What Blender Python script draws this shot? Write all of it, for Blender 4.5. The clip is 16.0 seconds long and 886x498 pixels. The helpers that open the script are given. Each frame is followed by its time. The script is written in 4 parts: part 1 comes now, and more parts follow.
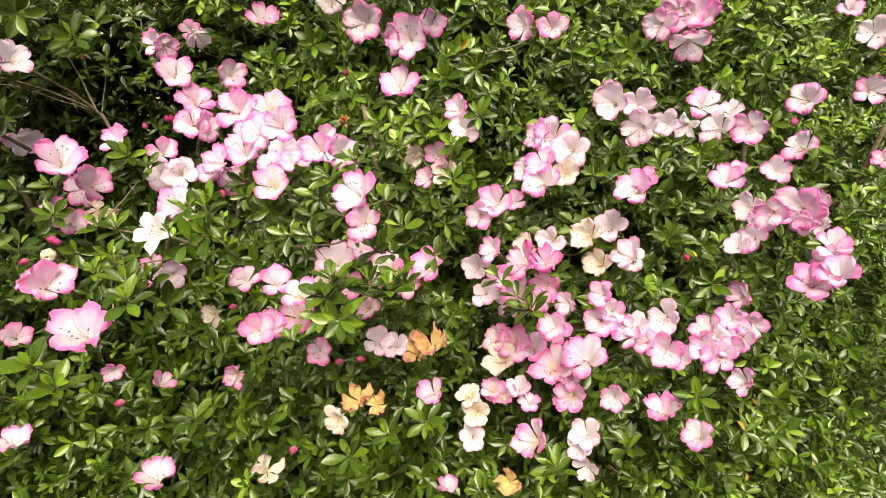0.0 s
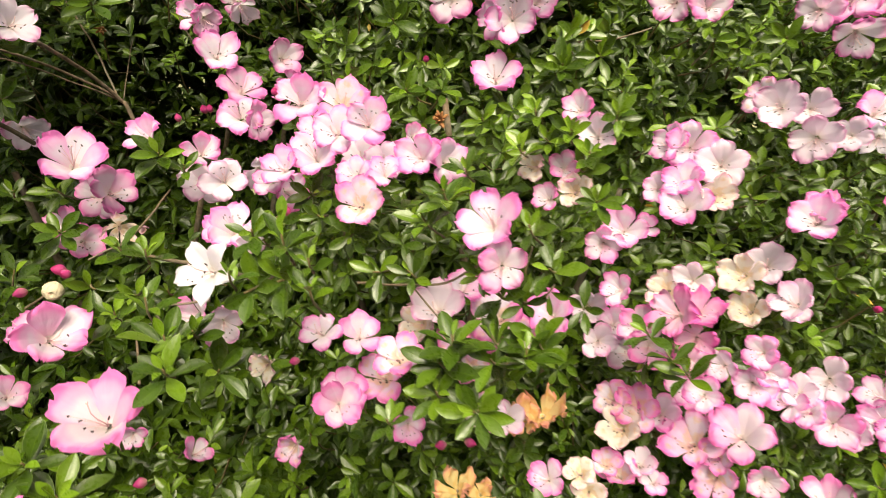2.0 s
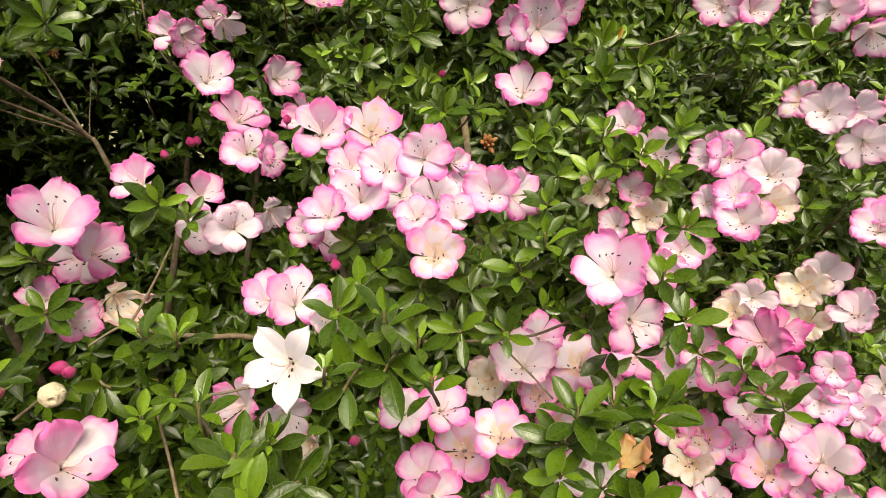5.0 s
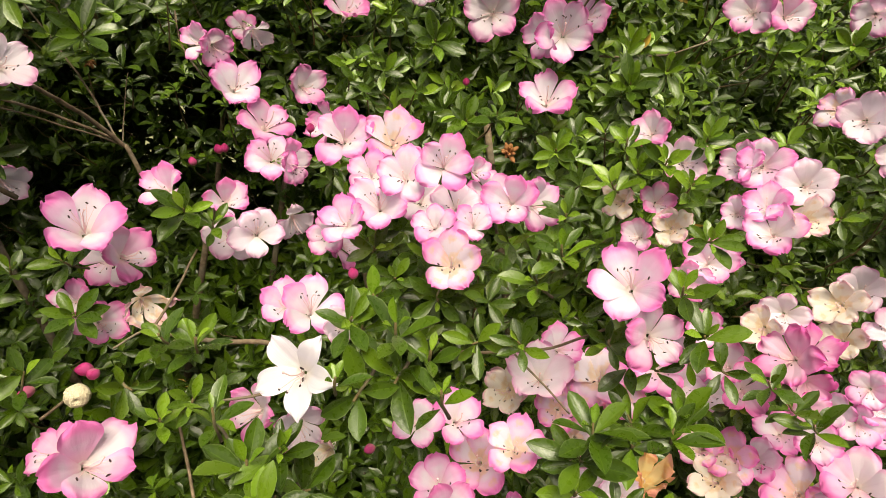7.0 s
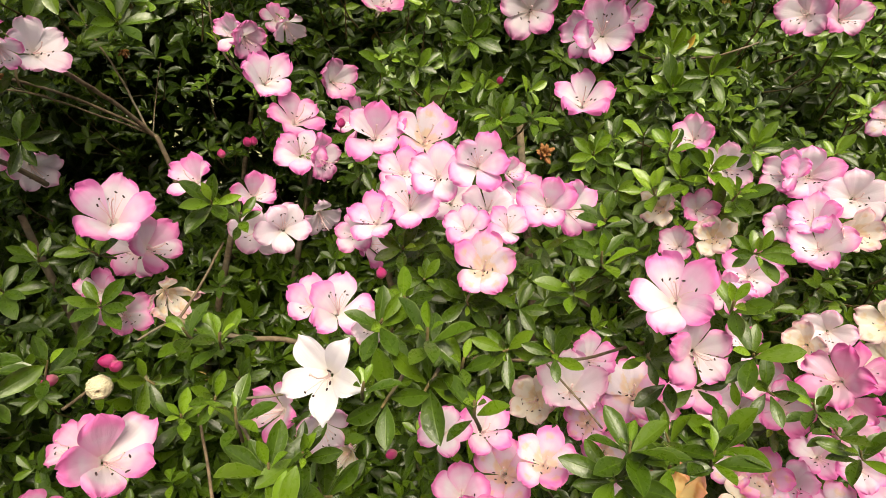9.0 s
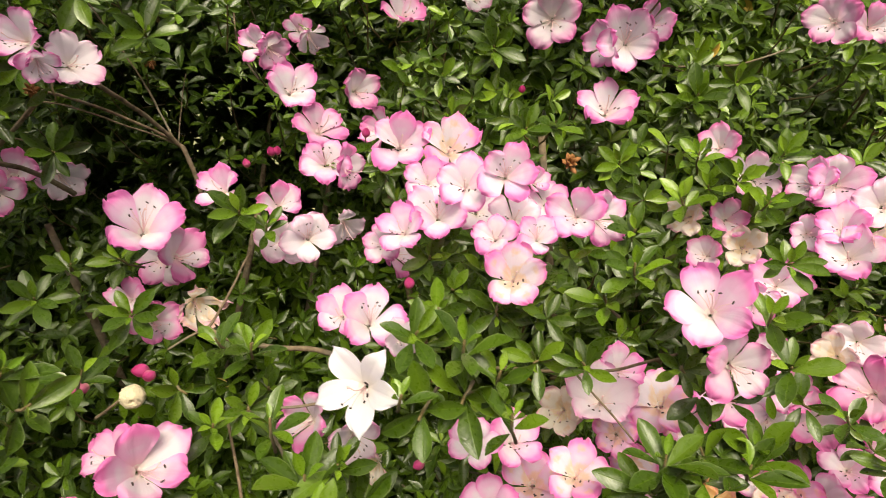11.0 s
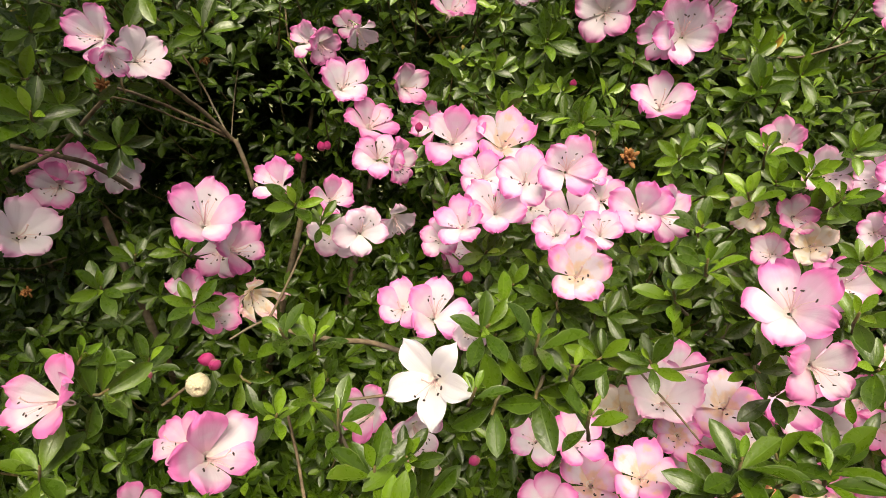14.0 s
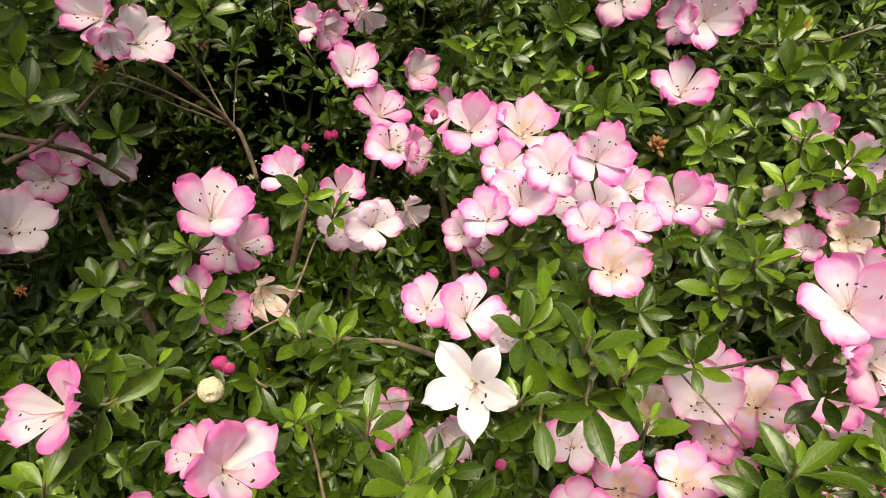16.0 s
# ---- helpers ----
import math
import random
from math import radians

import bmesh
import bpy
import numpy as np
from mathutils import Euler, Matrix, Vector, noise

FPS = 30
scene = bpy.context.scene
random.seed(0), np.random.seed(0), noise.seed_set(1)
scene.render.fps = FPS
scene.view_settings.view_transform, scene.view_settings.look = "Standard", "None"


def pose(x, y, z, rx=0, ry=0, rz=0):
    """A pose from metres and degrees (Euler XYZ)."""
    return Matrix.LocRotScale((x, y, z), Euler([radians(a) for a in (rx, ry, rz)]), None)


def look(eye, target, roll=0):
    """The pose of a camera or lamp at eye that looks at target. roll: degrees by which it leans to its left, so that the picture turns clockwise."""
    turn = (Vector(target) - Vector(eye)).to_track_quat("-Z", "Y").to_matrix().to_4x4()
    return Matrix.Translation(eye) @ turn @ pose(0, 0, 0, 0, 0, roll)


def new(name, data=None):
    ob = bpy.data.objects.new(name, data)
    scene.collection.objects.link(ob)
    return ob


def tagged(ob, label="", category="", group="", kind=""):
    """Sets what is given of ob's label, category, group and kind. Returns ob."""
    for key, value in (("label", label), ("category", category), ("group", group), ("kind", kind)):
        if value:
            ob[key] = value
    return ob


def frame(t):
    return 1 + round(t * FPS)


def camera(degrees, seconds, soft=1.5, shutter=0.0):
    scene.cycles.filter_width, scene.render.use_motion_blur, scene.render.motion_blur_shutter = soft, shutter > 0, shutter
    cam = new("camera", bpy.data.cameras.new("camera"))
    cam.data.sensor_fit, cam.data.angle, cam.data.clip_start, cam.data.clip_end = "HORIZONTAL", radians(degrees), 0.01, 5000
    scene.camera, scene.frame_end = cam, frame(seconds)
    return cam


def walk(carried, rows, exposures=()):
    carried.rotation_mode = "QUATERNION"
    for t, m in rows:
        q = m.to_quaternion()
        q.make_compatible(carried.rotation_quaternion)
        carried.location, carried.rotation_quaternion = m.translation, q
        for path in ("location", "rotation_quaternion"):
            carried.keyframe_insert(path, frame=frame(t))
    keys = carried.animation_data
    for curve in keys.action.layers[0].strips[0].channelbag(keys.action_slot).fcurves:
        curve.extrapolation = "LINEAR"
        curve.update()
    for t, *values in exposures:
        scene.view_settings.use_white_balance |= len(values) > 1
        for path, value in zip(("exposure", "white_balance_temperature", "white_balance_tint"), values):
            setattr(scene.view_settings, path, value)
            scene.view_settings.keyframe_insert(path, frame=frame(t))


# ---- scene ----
cam = camera(78.87, 16.0, soft=0.5, shutter=0.4)
ROWS = [
    (0.0, 0.0058, 0.0014, 1.2543, 69.58, -0.19, 0.41),
    (0.5, -0.0345, 0.0052, 1.2535, 69.83, -1.41, -0.46),
    (1.0, -0.0784, 0.0150, 1.2484, 70.21, -1.47, -1.47),
    (1.5, -0.0932, 0.0960, 1.2421, 69.80, -1.51, -0.82),
    (2.0, -0.1166, 0.1658, 1.2324, 69.51, -1.79, 1.23),
    (2.5, -0.1842, 0.2062, 1.2427, 70.39, -0.43, -2.54),
    (3.0, -0.2234, 0.2239, 1.2407, 69.64, -0.67, -7.04),
    (3.5, -0.2402, 0.2233, 1.2391, 69.66, 0.13, -7.85),
    (4.0, -0.2349, 0.2286, 1.2394, 69.34, -0.69, -7.48),
    (4.2, -0.2320, 0.2342, 1.2393, 69.86, -0.59, -7.37),
    (6.5, -0.2182, 0.2485, 1.2443, 70.16, 0.22, -3.86),
    (7.0, -0.2159, 0.2466, 1.2440, 70.48, 0.17, -3.25),
    (7.5, -0.2165, 0.2490, 1.2400, 70.21, 0.24, -2.47),
    (8.0, -0.2189, 0.2526, 1.2395, 70.44, -0.26, -1.88),
    (8.5, -0.2225, 0.2575, 1.2401, 70.52, -0.84, -1.10),
    (10.8, -0.2303, 0.2624, 1.2396, 70.98, -0.71, 0.20),
    (11.0, -0.2378, 0.2612, 1.2429, 71.13, -0.75, 0.35),
    (11.5, -0.2479, 0.2597, 1.2466, 71.65, -0.77, 1.01),
    (12.0, -0.2506, 0.2613, 1.2454, 71.48, -0.61, 1.55),
    (12.5, -0.2555, 0.2605, 1.2433, 71.39, -0.59, 2.11),
    (13.0, -0.2574, 0.2598, 1.2403, 71.19, -0.37, 2.51),
    (13.5, -0.2589, 0.2619, 1.2381, 70.85, -0.26, 2.90),
    (14.0, -0.2614, 0.2623, 1.2386, 70.95, -0.40, 3.21),
    (14.5, -0.2652, 0.2684, 1.2395, 70.96, -0.19, 3.22),
    (15.0, -0.2709, 0.2815, 1.2348, 70.28, -0.13, 2.57),
    (15.5, -0.2786, 0.2832, 1.2340, 70.17, -0.26, 2.36),
    (16.0, -0.2859, 0.2822, 1.2333, 70.02, -0.43, 2.20),
]
walk(cam, [(t, pose(x, y, z, rx, ry, rz)) for t, x, y, z, rx, ry, rz in ROWS], exposures=[(0.0, 1.02, 7700, 5), (2.0, 0.90, 7700, 5), (3.5, 0.73, 7700, 5), (7.0, 0.69, 7700, 5), (16.0, 0.69, 7700, 5)])

# ---- light: bright, hazy day, open sky above the path ----
world = bpy.data.worlds.new("sky")
scene.world = world
world.use_nodes = True
wn = world.node_tree
wn.nodes.clear()
sky = wn.nodes.new("ShaderNodeTexSky")
sky.sky_type = "NISHITA"
sky.sun_disc = False
sky.sun_elevation, sky.sun_rotation = radians(58), radians(176)
sky.air_density, sky.dust_density, sky.ozone_density = 0.6, 6.0, 0.6
bg = wn.nodes.new("ShaderNodeBackground")
bg.inputs["Strength"].default_value = 0.085
wo = wn.nodes.new("ShaderNodeOutputWorld")
wn.links.new(sky.outputs[0], bg.inputs[0])
wn.links.new(bg.outputs[0], wo.inputs[0])
lamp = bpy.data.lights.new("sun", "SUN")
lamp.energy, lamp.angle, lamp.color = 3.05, radians(36), (1.0, 0.96, 0.88)
sun_dir = Vector((math.sin(radians(176)) * math.cos(radians(58)), math.cos(radians(176)) * math.cos(radians(58)), math.sin(radians(58))))
new("sun", lamp).matrix_world = look(sun_dir * 20, (0, 0, 0))


# ---- materials ----
class Nodes:
    """A short way to wire a node material."""

    def __init__(self, name):
        self.mat = bpy.data.materials.new(name)
        self.mat.use_nodes = True
        self.t = self.mat.node_tree
        self.t.nodes.clear()
        self.out = self.t.nodes.new("ShaderNodeOutputMaterial")

    def add(self, kind, **values):
        n = self.t.nodes.new("ShaderNode" + kind)
        for key, value in values.items():
            if key == "op":
                n.operation = value
            elif key == "blend":
                n.blend_type = value
            else:
                n.inputs[key].default_value = value
        return n

    def link(self, a, b):
        self.t.links.new(a, b)

    def math(self, op, a, b=None):
        n = self.add("Math", op=op)
        for i, v in enumerate((a, b)):
            if v is None:
                continue
            if isinstance(v, (int, float)):
                n.inputs[i].default_value = v
            else:
                self.link(v, n.inputs[i])
        return n.outputs[0]

    def ramp(self, fac, stops, mode="LINEAR"):
        n = self.t.nodes.new("ShaderNodeValToRGB")
        n.color_ramp.interpolation = mode
        els = n.color_ramp.elements
        els[0].position, els[0].color = stops[0][0], (*stops[0][1], 1)
        els[1].position, els[1].color = stops[-1][0], (*stops[-1][1], 1)
        for p, c in stops[1:-1]:
            els.new(p).color = (*c, 1)
        self.link(fac, n.inputs[0])
        return n.outputs[0]

    def mix(self, fac, a, b, blend="MIX"):
        n = self.t.nodes.new("ShaderNodeMix")
        n.data_type, n.blend_type = "RGBA", blend
        for i, v in ((0, fac), (6, a), (7, b)):
            if isinstance(v, (int, float)):
                n.inputs[i].default_value = v
            elif isinstance(v, tuple):
                n.inputs[i].default_value = (*v, 1)
            else:
                self.link(v, n.inputs[i])
        return n.outputs[2]

    def noise(self, scale, detail=3.0, coords=None, rough=0.55):
        n = self.add("TexNoise", Scale=scale, Detail=detail, Roughness=rough)
        if coords is None:
            coords = self.t.nodes.new("ShaderNodeTexCoord").outputs["Object"]
        self.link(coords, n.inputs["Vector"])
        return n.outputs["Fac"]

    def bump(self, height, strength, distance):
        n = self.add("Bump", Strength=strength, Distance=distance)
        self.link(height, n.inputs["Height"])
        return n.outputs[0]

    def surface(self, colour, rough, normal=None, thin=0.0, thin_colour=None, spec=0.5, sheen=0.0):
        p = self.t.nodes.new("ShaderNodeBsdfPrincipled")
        p.inputs["Specular IOR Level"].default_value = spec
        p.inputs["Sheen Weight"].default_value = sheen
        for key, v in (("Base Color", colour), ("Roughness", rough)):
            if isinstance(v, (int, float)):
                p.inputs[key].default_value = v
            elif isinstance(v, tuple):
                p.inputs[key].default_value = (*v, 1)
            else:
                self.link(v, p.inputs[key])
        if normal is not None:
            self.link(normal, p.inputs["Normal"])
        if not thin:
            self.link(p.outputs[0], self.out.inputs[0])
            return self.mat
        tr = self.t.nodes.new("ShaderNodeBsdfTranslucent")
        v = thin_colour if thin_colour is not None else colour
        if isinstance(v, tuple):
            tr.inputs[0].default_value = (*v, 1)
        else:
            self.link(v, tr.inputs[0])
        mx = self.add("MixShader", Fac=thin)
        self.link(p.outputs[0], mx.inputs[1])
        self.link(tr.outputs[0], mx.inputs[2])
        self.link(mx.outputs[0], self.out.inputs[0])
        return self.mat

    def uv(self):
        s = self.t.nodes.new("ShaderNodeSeparateXYZ")
        self.link(self.t.nodes.new("ShaderNodeUVMap").outputs[0], s.inputs[0])
        return s.outputs[0], s.outputs[1]

    def chance(self):
        """A number of 0 to 1, another for each object and each loose piece."""
        a = self.t.nodes.new("ShaderNodeObjectInfo").outputs["Random"]
        b = self.t.nodes.new("ShaderNodeNewGeometry").outputs["Random Per Island"]
        return self.math("FRACT", self.math("ADD", a, b))


def petal_material(name, centre, middle, edge, start, stop, blotch=None, rough=0.6):
    """A petal that turns from its pale throat to a coloured margin; u runs out along it, v across."""
    n = Nodes(name)
    u, v = n.uv()
    side = n.math("ABSOLUTE", n.math("SUBTRACT", n.math("MULTIPLY", v, 2.0), 1.0))
    rim = n.math("ADD", n.math("POWER", u, 2.6), n.math("MULTIPLY", n.math("POWER", side, 3.0), n.math("MULTIPLY", u, 0.62)))
    wob = n.math("MULTIPLY", n.math("SUBTRACT", n.noise(1.6, 2.0), 0.5), 0.55)
    own = n.math("MULTIPLY", n.math("SUBTRACT", n.t.nodes.new("ShaderNodeObjectInfo").outputs["Random"], 0.5), 0.5)
    f = n.math("ADD", n.math("ADD", rim, wob), own)
    col = n.ramp(f, [(0.0, centre), (start, middle), (stop, edge)], "EASE")
    cx = n.t.nodes.new("ShaderNodeCombineXYZ")
    n.link(n.math("MULTIPLY", u, 1.2), cx.inputs[0])
    n.link(n.math("MULTIPLY", v, 9.0), cx.inputs[1])
    veins = n.noise(1.6, 2.0, cx.outputs[0])
    col = n.mix(n.math("MULTIPLY", n.math("SUBTRACT", veins, 0.35), 0.14), col, edge)
    throat = n.ramp(u, [(0.0, (1, 1, 1)), (0.32, (0, 0, 0))])
    col = n.mix(n.math("MULTIPLY", throat, 0.30), col, (0.92, 0.86, 0.50))
    if blotch:
        spot = n.ramp(n.noise(2.6, 3.0), [(0.48, (0, 0, 0)), (0.63, (1, 1, 1))])
        col = n.mix(n.math("MULTIPLY", spot, 0.48), col, blotch)
    h = n.math("ADD", veins, n.math("MULTIPLY", n.noise(9.0, 3.0), 0.6))
    return n.surface(col, rough, n.bump(h, 0.09, 0.03), thin=0.43, thin_colour=n.mix(0.20, col, (0.97, 0.90, 0.95)), spec=0.25)


PINK = (0.86, 0.21, 0.60)
BLUSH = (0.92, 0.57, 0.84)
WHITE = (0.91, 0.85, 0.96)
M_PINK = petal_material("pink_margined_petal", WHITE, BLUSH, PINK, 0.36, 0.84)
M_PALE = petal_material("pale_petal", (0.90, 0.84, 0.94), (0.90, 0.75, 0.89), (0.86, 0.42, 0.70), 0.5, 1.2)
M_CREAM = petal_material("cream_petal", (0.90, 0.86, 0.76), (0.90, 0.81, 0.76), (0.85, 0.52, 0.64), 0.6, 1.3, blotch=(0.78, 0.52, 0.18))
M_SPOT = petal_material("ageing_pink_petal", WHITE, BLUSH, PINK, 0.36, 0.84, blotch=(0.86, 0.56, 0.20))
M_WHITE = petal_material("white_petal", (0.90, 0.87, 0.96), (0.90, 0.89, 0.98), (0.90, 0.85, 0.97), 0.5, 1.3)
M_ROSY = petal_material("rosy_petal", (0.84, 0.76, 0.86), (0.84, 0.49, 0.73), (0.82, 0.21, 0.55), 0.30, 0.75)
M_DEEP = petal_material("deep_pink_petal", (0.86, 0.60, 0.78), (0.84, 0.36, 0.63), (0.80, 0.15, 0.50), 0.35, 0.8)
M_RUST = petal_material("withered_petal", (0.88, 0.74, 0.36), (0.88, 0.60, 0.28), (0.86, 0.42, 0.32), 0.4, 1.0, blotch=(0.80, 0.46, 0.09), rough=0.8)


def leaf_material(name, dark, mid, light, rough):
    n = Nodes(name)
    u, v = n.uv()
    r = n.chance()
    own = n.ramp(r, [(0.0, dark), (0.55, mid), (1.0, light)])
    at = n.t.nodes.new("ShaderNodeCombineXYZ")
    n.link(u, at.inputs[0])
    n.link(n.math("MULTIPLY", v, 0.42), at.inputs[1])
    n.link(n.math("MULTIPLY", r, 37.0), at.inputs[2])
    blade = at.outputs[0]
    big = n.noise(2.4, 2.0, blade)
    own = n.mix(n.math("MULTIPLY", big, 0.8), own, n.mix(0.5, own, light))
    side = n.math("ABSOLUTE", n.math("SUBTRACT", n.math("MULTIPLY", v, 2.0), 1.0))
    rib = n.ramp(side, [(0.0, (1, 1, 1)), (0.09, (0, 0, 0))])
    col = n.mix(n.math("MULTIPLY", rib, 0.45), own, light)
    vein = n.add("TexWave", Scale=2.2, Distortion=2.5)
    cx = n.t.nodes.new("ShaderNodeCombineXYZ")
    n.link(n.math("SUBTRACT", u, n.math("MULTIPLY", side, 0.22)), cx.inputs[0])
    n.link(cx.outputs[0], vein.inputs["Vector"])
    col = n.mix(n.math("MULTIPLY", vein.outputs["Fac"], 0.09), col, light)
    edge = n.ramp(side, [(0.90, (0, 0, 0)), (1.0, (1, 1, 1))])
    col = n.mix(n.math("MULTIPLY", edge, 0.35), col, (0.30, 0.38, 0.16))
    specks = n.ramp(n.noise(34.0, 2.0, blade), [(0.62, (0, 0, 0)), (0.72, (1, 1, 1))])
    col = n.mix(n.math("MULTIPLY", specks, 0.22), col, (0.24, 0.28, 0.15))
    h = n.math("ADD", n.math("MULTIPLY", vein.outputs["Fac"], 0.10), n.math("MULTIPLY", rib, -0.8))
    h = n.math("ADD", h, n.math("MULTIPLY", n.noise(20.0, 3.0, blade), 0.7))
    ro = n.math("ADD", rough, n.math("MULTIPLY", n.math("SUBTRACT", n.noise(7.0, 2.0, blade), 0.5), 0.45))
    return n.surface(col, ro, n.bump(h, 0.20, 0.0011), thin=0.09, thin_colour=n.mix(0.4, col, (0.22, 0.36, 0.02)), spec=0.52)


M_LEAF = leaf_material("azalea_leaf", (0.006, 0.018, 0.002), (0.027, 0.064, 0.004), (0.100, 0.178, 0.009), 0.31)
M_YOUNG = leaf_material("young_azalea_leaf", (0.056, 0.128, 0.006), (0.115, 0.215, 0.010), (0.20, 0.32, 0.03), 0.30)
M_OLD = leaf_material("yellowed_leaf", (0.30, 0.16, 0.02), (0.42, 0.28, 0.03), (0.50, 0.36, 0.06), 0.5)


def bark_material(name, a, b):
    n = Nodes(name)
    col = n.ramp(n.noise(160.0, 4.0), [(0.3, a), (0.7, b)])
    col = n.mix(n.math("MULTIPLY", n.ramp(n.noise(25.0, 3.0), [(0.5, (0, 0, 0)), (0.65, (1, 1, 1))]), 0.5), col, (0.20, 0.19, 0.15))
    return n.surface(col, 0.85, n.bump(n.noise(300.0, 4.0), 0.6, 0.001), spec=0.25)


M_BARK = bark_material("azalea_bark", (0.09, 0.064, 0.042), (0.25, 0.19, 0.125))
M_TWIG = bark_material("young_twig", (0.08, 0.055, 0.028), (0.19, 0.15, 0.06))


def plain(name, colour, rough=0.6, scale=60.0, vary=0.35, bump=0.3):
    n = Nodes(name)
    f = n.noise(scale, 4.0)
    col = n.mix(f, tuple(c * (1 - vary) for c in colour), tuple(min(1, c * (1 + vary)) for c in colour))
    return n.surface(col, rough, n.bump(n.noise(scale * 4, 3.0), bump, 0.002))


M_CALYX = plain("calyx_green", (0.14, 0.22, 0.04))
M_ANTHER = plain("dark_anther", (0.035, 0.015, 0.018), 0.5, 800.0)
M_FILAMENT = plain("pale_filament", (0.85, 0.60, 0.62), 0.5, 400.0, 0.15)
M_BUD = petal_material("pink_bud", (0.62, 0.18, 0.30), (0.62, 0.08, 0.28), (0.52, 0.03, 0.19), 0.25, 0.9)
M_PUFF = plain("dry_cream_gall", (0.74, 0.66, 0.46), 0.9, 300.0, 0.25, 0.8)
M_SCALE = plain("brown_bud_scale", (0.30, 0.13, 0.04), 0.7, 300.0)
M_SOIL = plain("soil", (0.06, 0.045, 0.03), 0.95, 9.0, 0.5, 0.6)
M_LAWN = plain("dry_lawn", (0.24, 0.25, 0.12), 0.9, 30.0, 0.5, 0.8)
M_WALL = plain("block_wall_grey", (0.12, 0.115, 0.105), 0.9, 6.0, 0.25, 0.5)
# unseen ground before the hedge, kept dark to bounce less light up
M_PATH = plain("low_bounce_path", (0.07, 0.068, 0.066), 0.9, 14.0, 0.3, 0.6)


# ---- helpers for parts ----
def mesh_from(name, verts, faces, mats, uvs=None, slots=None, smooth=True):
    me = bpy.data.meshes.new(name)
    me.from_pydata([tuple(v) for v in verts], [], faces)
    for m in mats:
        me.materials.append(m)
    if uvs is not None:
        layer = me.uv_layers.new(name="UVMap")
        flat = [c for p in me.loops for c in uvs[p.vertex_index]]
        layer.data.foreach_set("uv", flat)
    if slots is not None:
        me.polygons.foreach_set("material_index", slots)
    if smooth:
        me.polygons.foreach_set("use_smooth", [True] * len(faces))
    me.update()
    return me


def part(name, me, parent, m=None, label=""):
    ob = new(name, me)
    ob.parent = parent
    if m is not None:
        ob.matrix_basis = m
    if label:
        ob["label"] = label
    return ob


def tube(verts, faces, points, radii, sides=6, closed=True):
    """Adds a tube along points to verts and faces."""
    base = len(verts)
    pts = [Vector(p) for p in points]
    side = None
    for i, p in enumerate(pts):
        d = (pts[min(i + 1, len(pts) - 1)] - pts[max(i - 1, 0)]).normalized()
        if side is None:
            side = d.orthogonal().normalized()
        side = (side - d * side.dot(d)).normalized()
        up = d.cross(side)
        for k in range(sides):
            a = 2 * math.pi * k / sides
            verts.append(p + (side * math.cos(a) + up * math.sin(a)) * radii[i])
    for i in range(len(pts) - 1):
        for k in range(sides):
            a, b = base + i * sides + k, base + i * sides + (k + 1) % sides
            faces.append((a, b, b + sides, a + sides))
    if closed:
        faces.append(tuple(base + (len(pts) - 1) * sides + k for k in range(sides)))
        faces.append(tuple(base + k for k in reversed(range(sides))))


# ---- ground, path side and far side ----
def ground_sheet():
    verts, faces = [], []
    xs = [-400, -60, -12] + [-4 + 0.5 * i for i in range(17)] + [12, 60, 400]
    ys = [-400, -60, -12] + [-4 + 0.5 * i for i in range(21)] + [14, 60, 400]
    for y in ys:
        for x in xs:
            h = 0.03 * noise.noise(Vector((x * 0.8, y * 0.8, 0))) if abs(x) < 10 and abs(y) < 10 else 0
            verts.append((x, y, h))
    w = len(xs)
    for j in range(len(ys) - 1):
        for i in range(w - 1):
            faces.append((j * w + i, j * w + i + 1, (j + 1) * w + i + 1, (j + 1) * w + i))
    slots = []
    for f in faces:
        mid = (verts[f[0]][1] + verts[f[2]][1]) / 2
        slots.append(2 if mid < 0.1 else 0 if mid < 1.9 else 1)
    ob = new("ground", mesh_from("ground", verts, faces, [M_SOIL, M_LAWN, M_PATH], slots=slots))
    return tagged(ob, "bare brown soil bed between an unseen low-bounce grey path and dry lawn", "ground", kind="structure")



# unseen wall, added to keep low sky light out of the hedge's gaps
def light_blocking_wall():
    bm = bmesh.new()
    for (x, y, z), (sx, sy, sz) in (((0, -3.4, 1.45), (26, 0.24, 2.9)), ((0, -3.4, 2.94), (26, 0.34, 0.08))):
        bmesh.ops.create_cube(bm, size=1.0, matrix=Matrix.Translation((x, y, z)) @ Matrix.Diagonal((sx, sy, sz, 1)))
    me = bpy.data.meshes.new("wall_south")
    bm.to_mesh(me)
    bm.free()
    me.materials.append(M_WALL)
    return tagged(new("wall_south", me), "unseen plain grey wall added behind the camera to block low sky light", "wall", kind="structure")


ground_sheet()
light_blocking_wall()

# ---- the shrubs of the hedge ----
GROUP = "azalea shrubs of the hedge"
SHRUBS = []
for sx, sy, text in ((-0.72, 1.12, "leggy evergreen azalea shrub with long bare branches and few pink flowers"),
                     (-0.05, 1.10, "evergreen azalea shrub covered in white and pink flowers"),
                     (0.68, 1.20, "dense dark green azalea shrub with clusters of pink flowers")):
    ob = new("azalea_shrub")
    ob.location = (sx, sy, 0.0)
    ob.empty_display_size = 0.1
    tagged(ob, text, "shrub", GROUP)
    SHRUBS.append(ob)


def shrub_at(x):
    return SHRUBS[0] if x < -0.44 else SHRUBS[1] if x < 0.33 else SHRUBS[2]


def local(parent, m):
    return Matrix.Translation(-parent.location) @ m


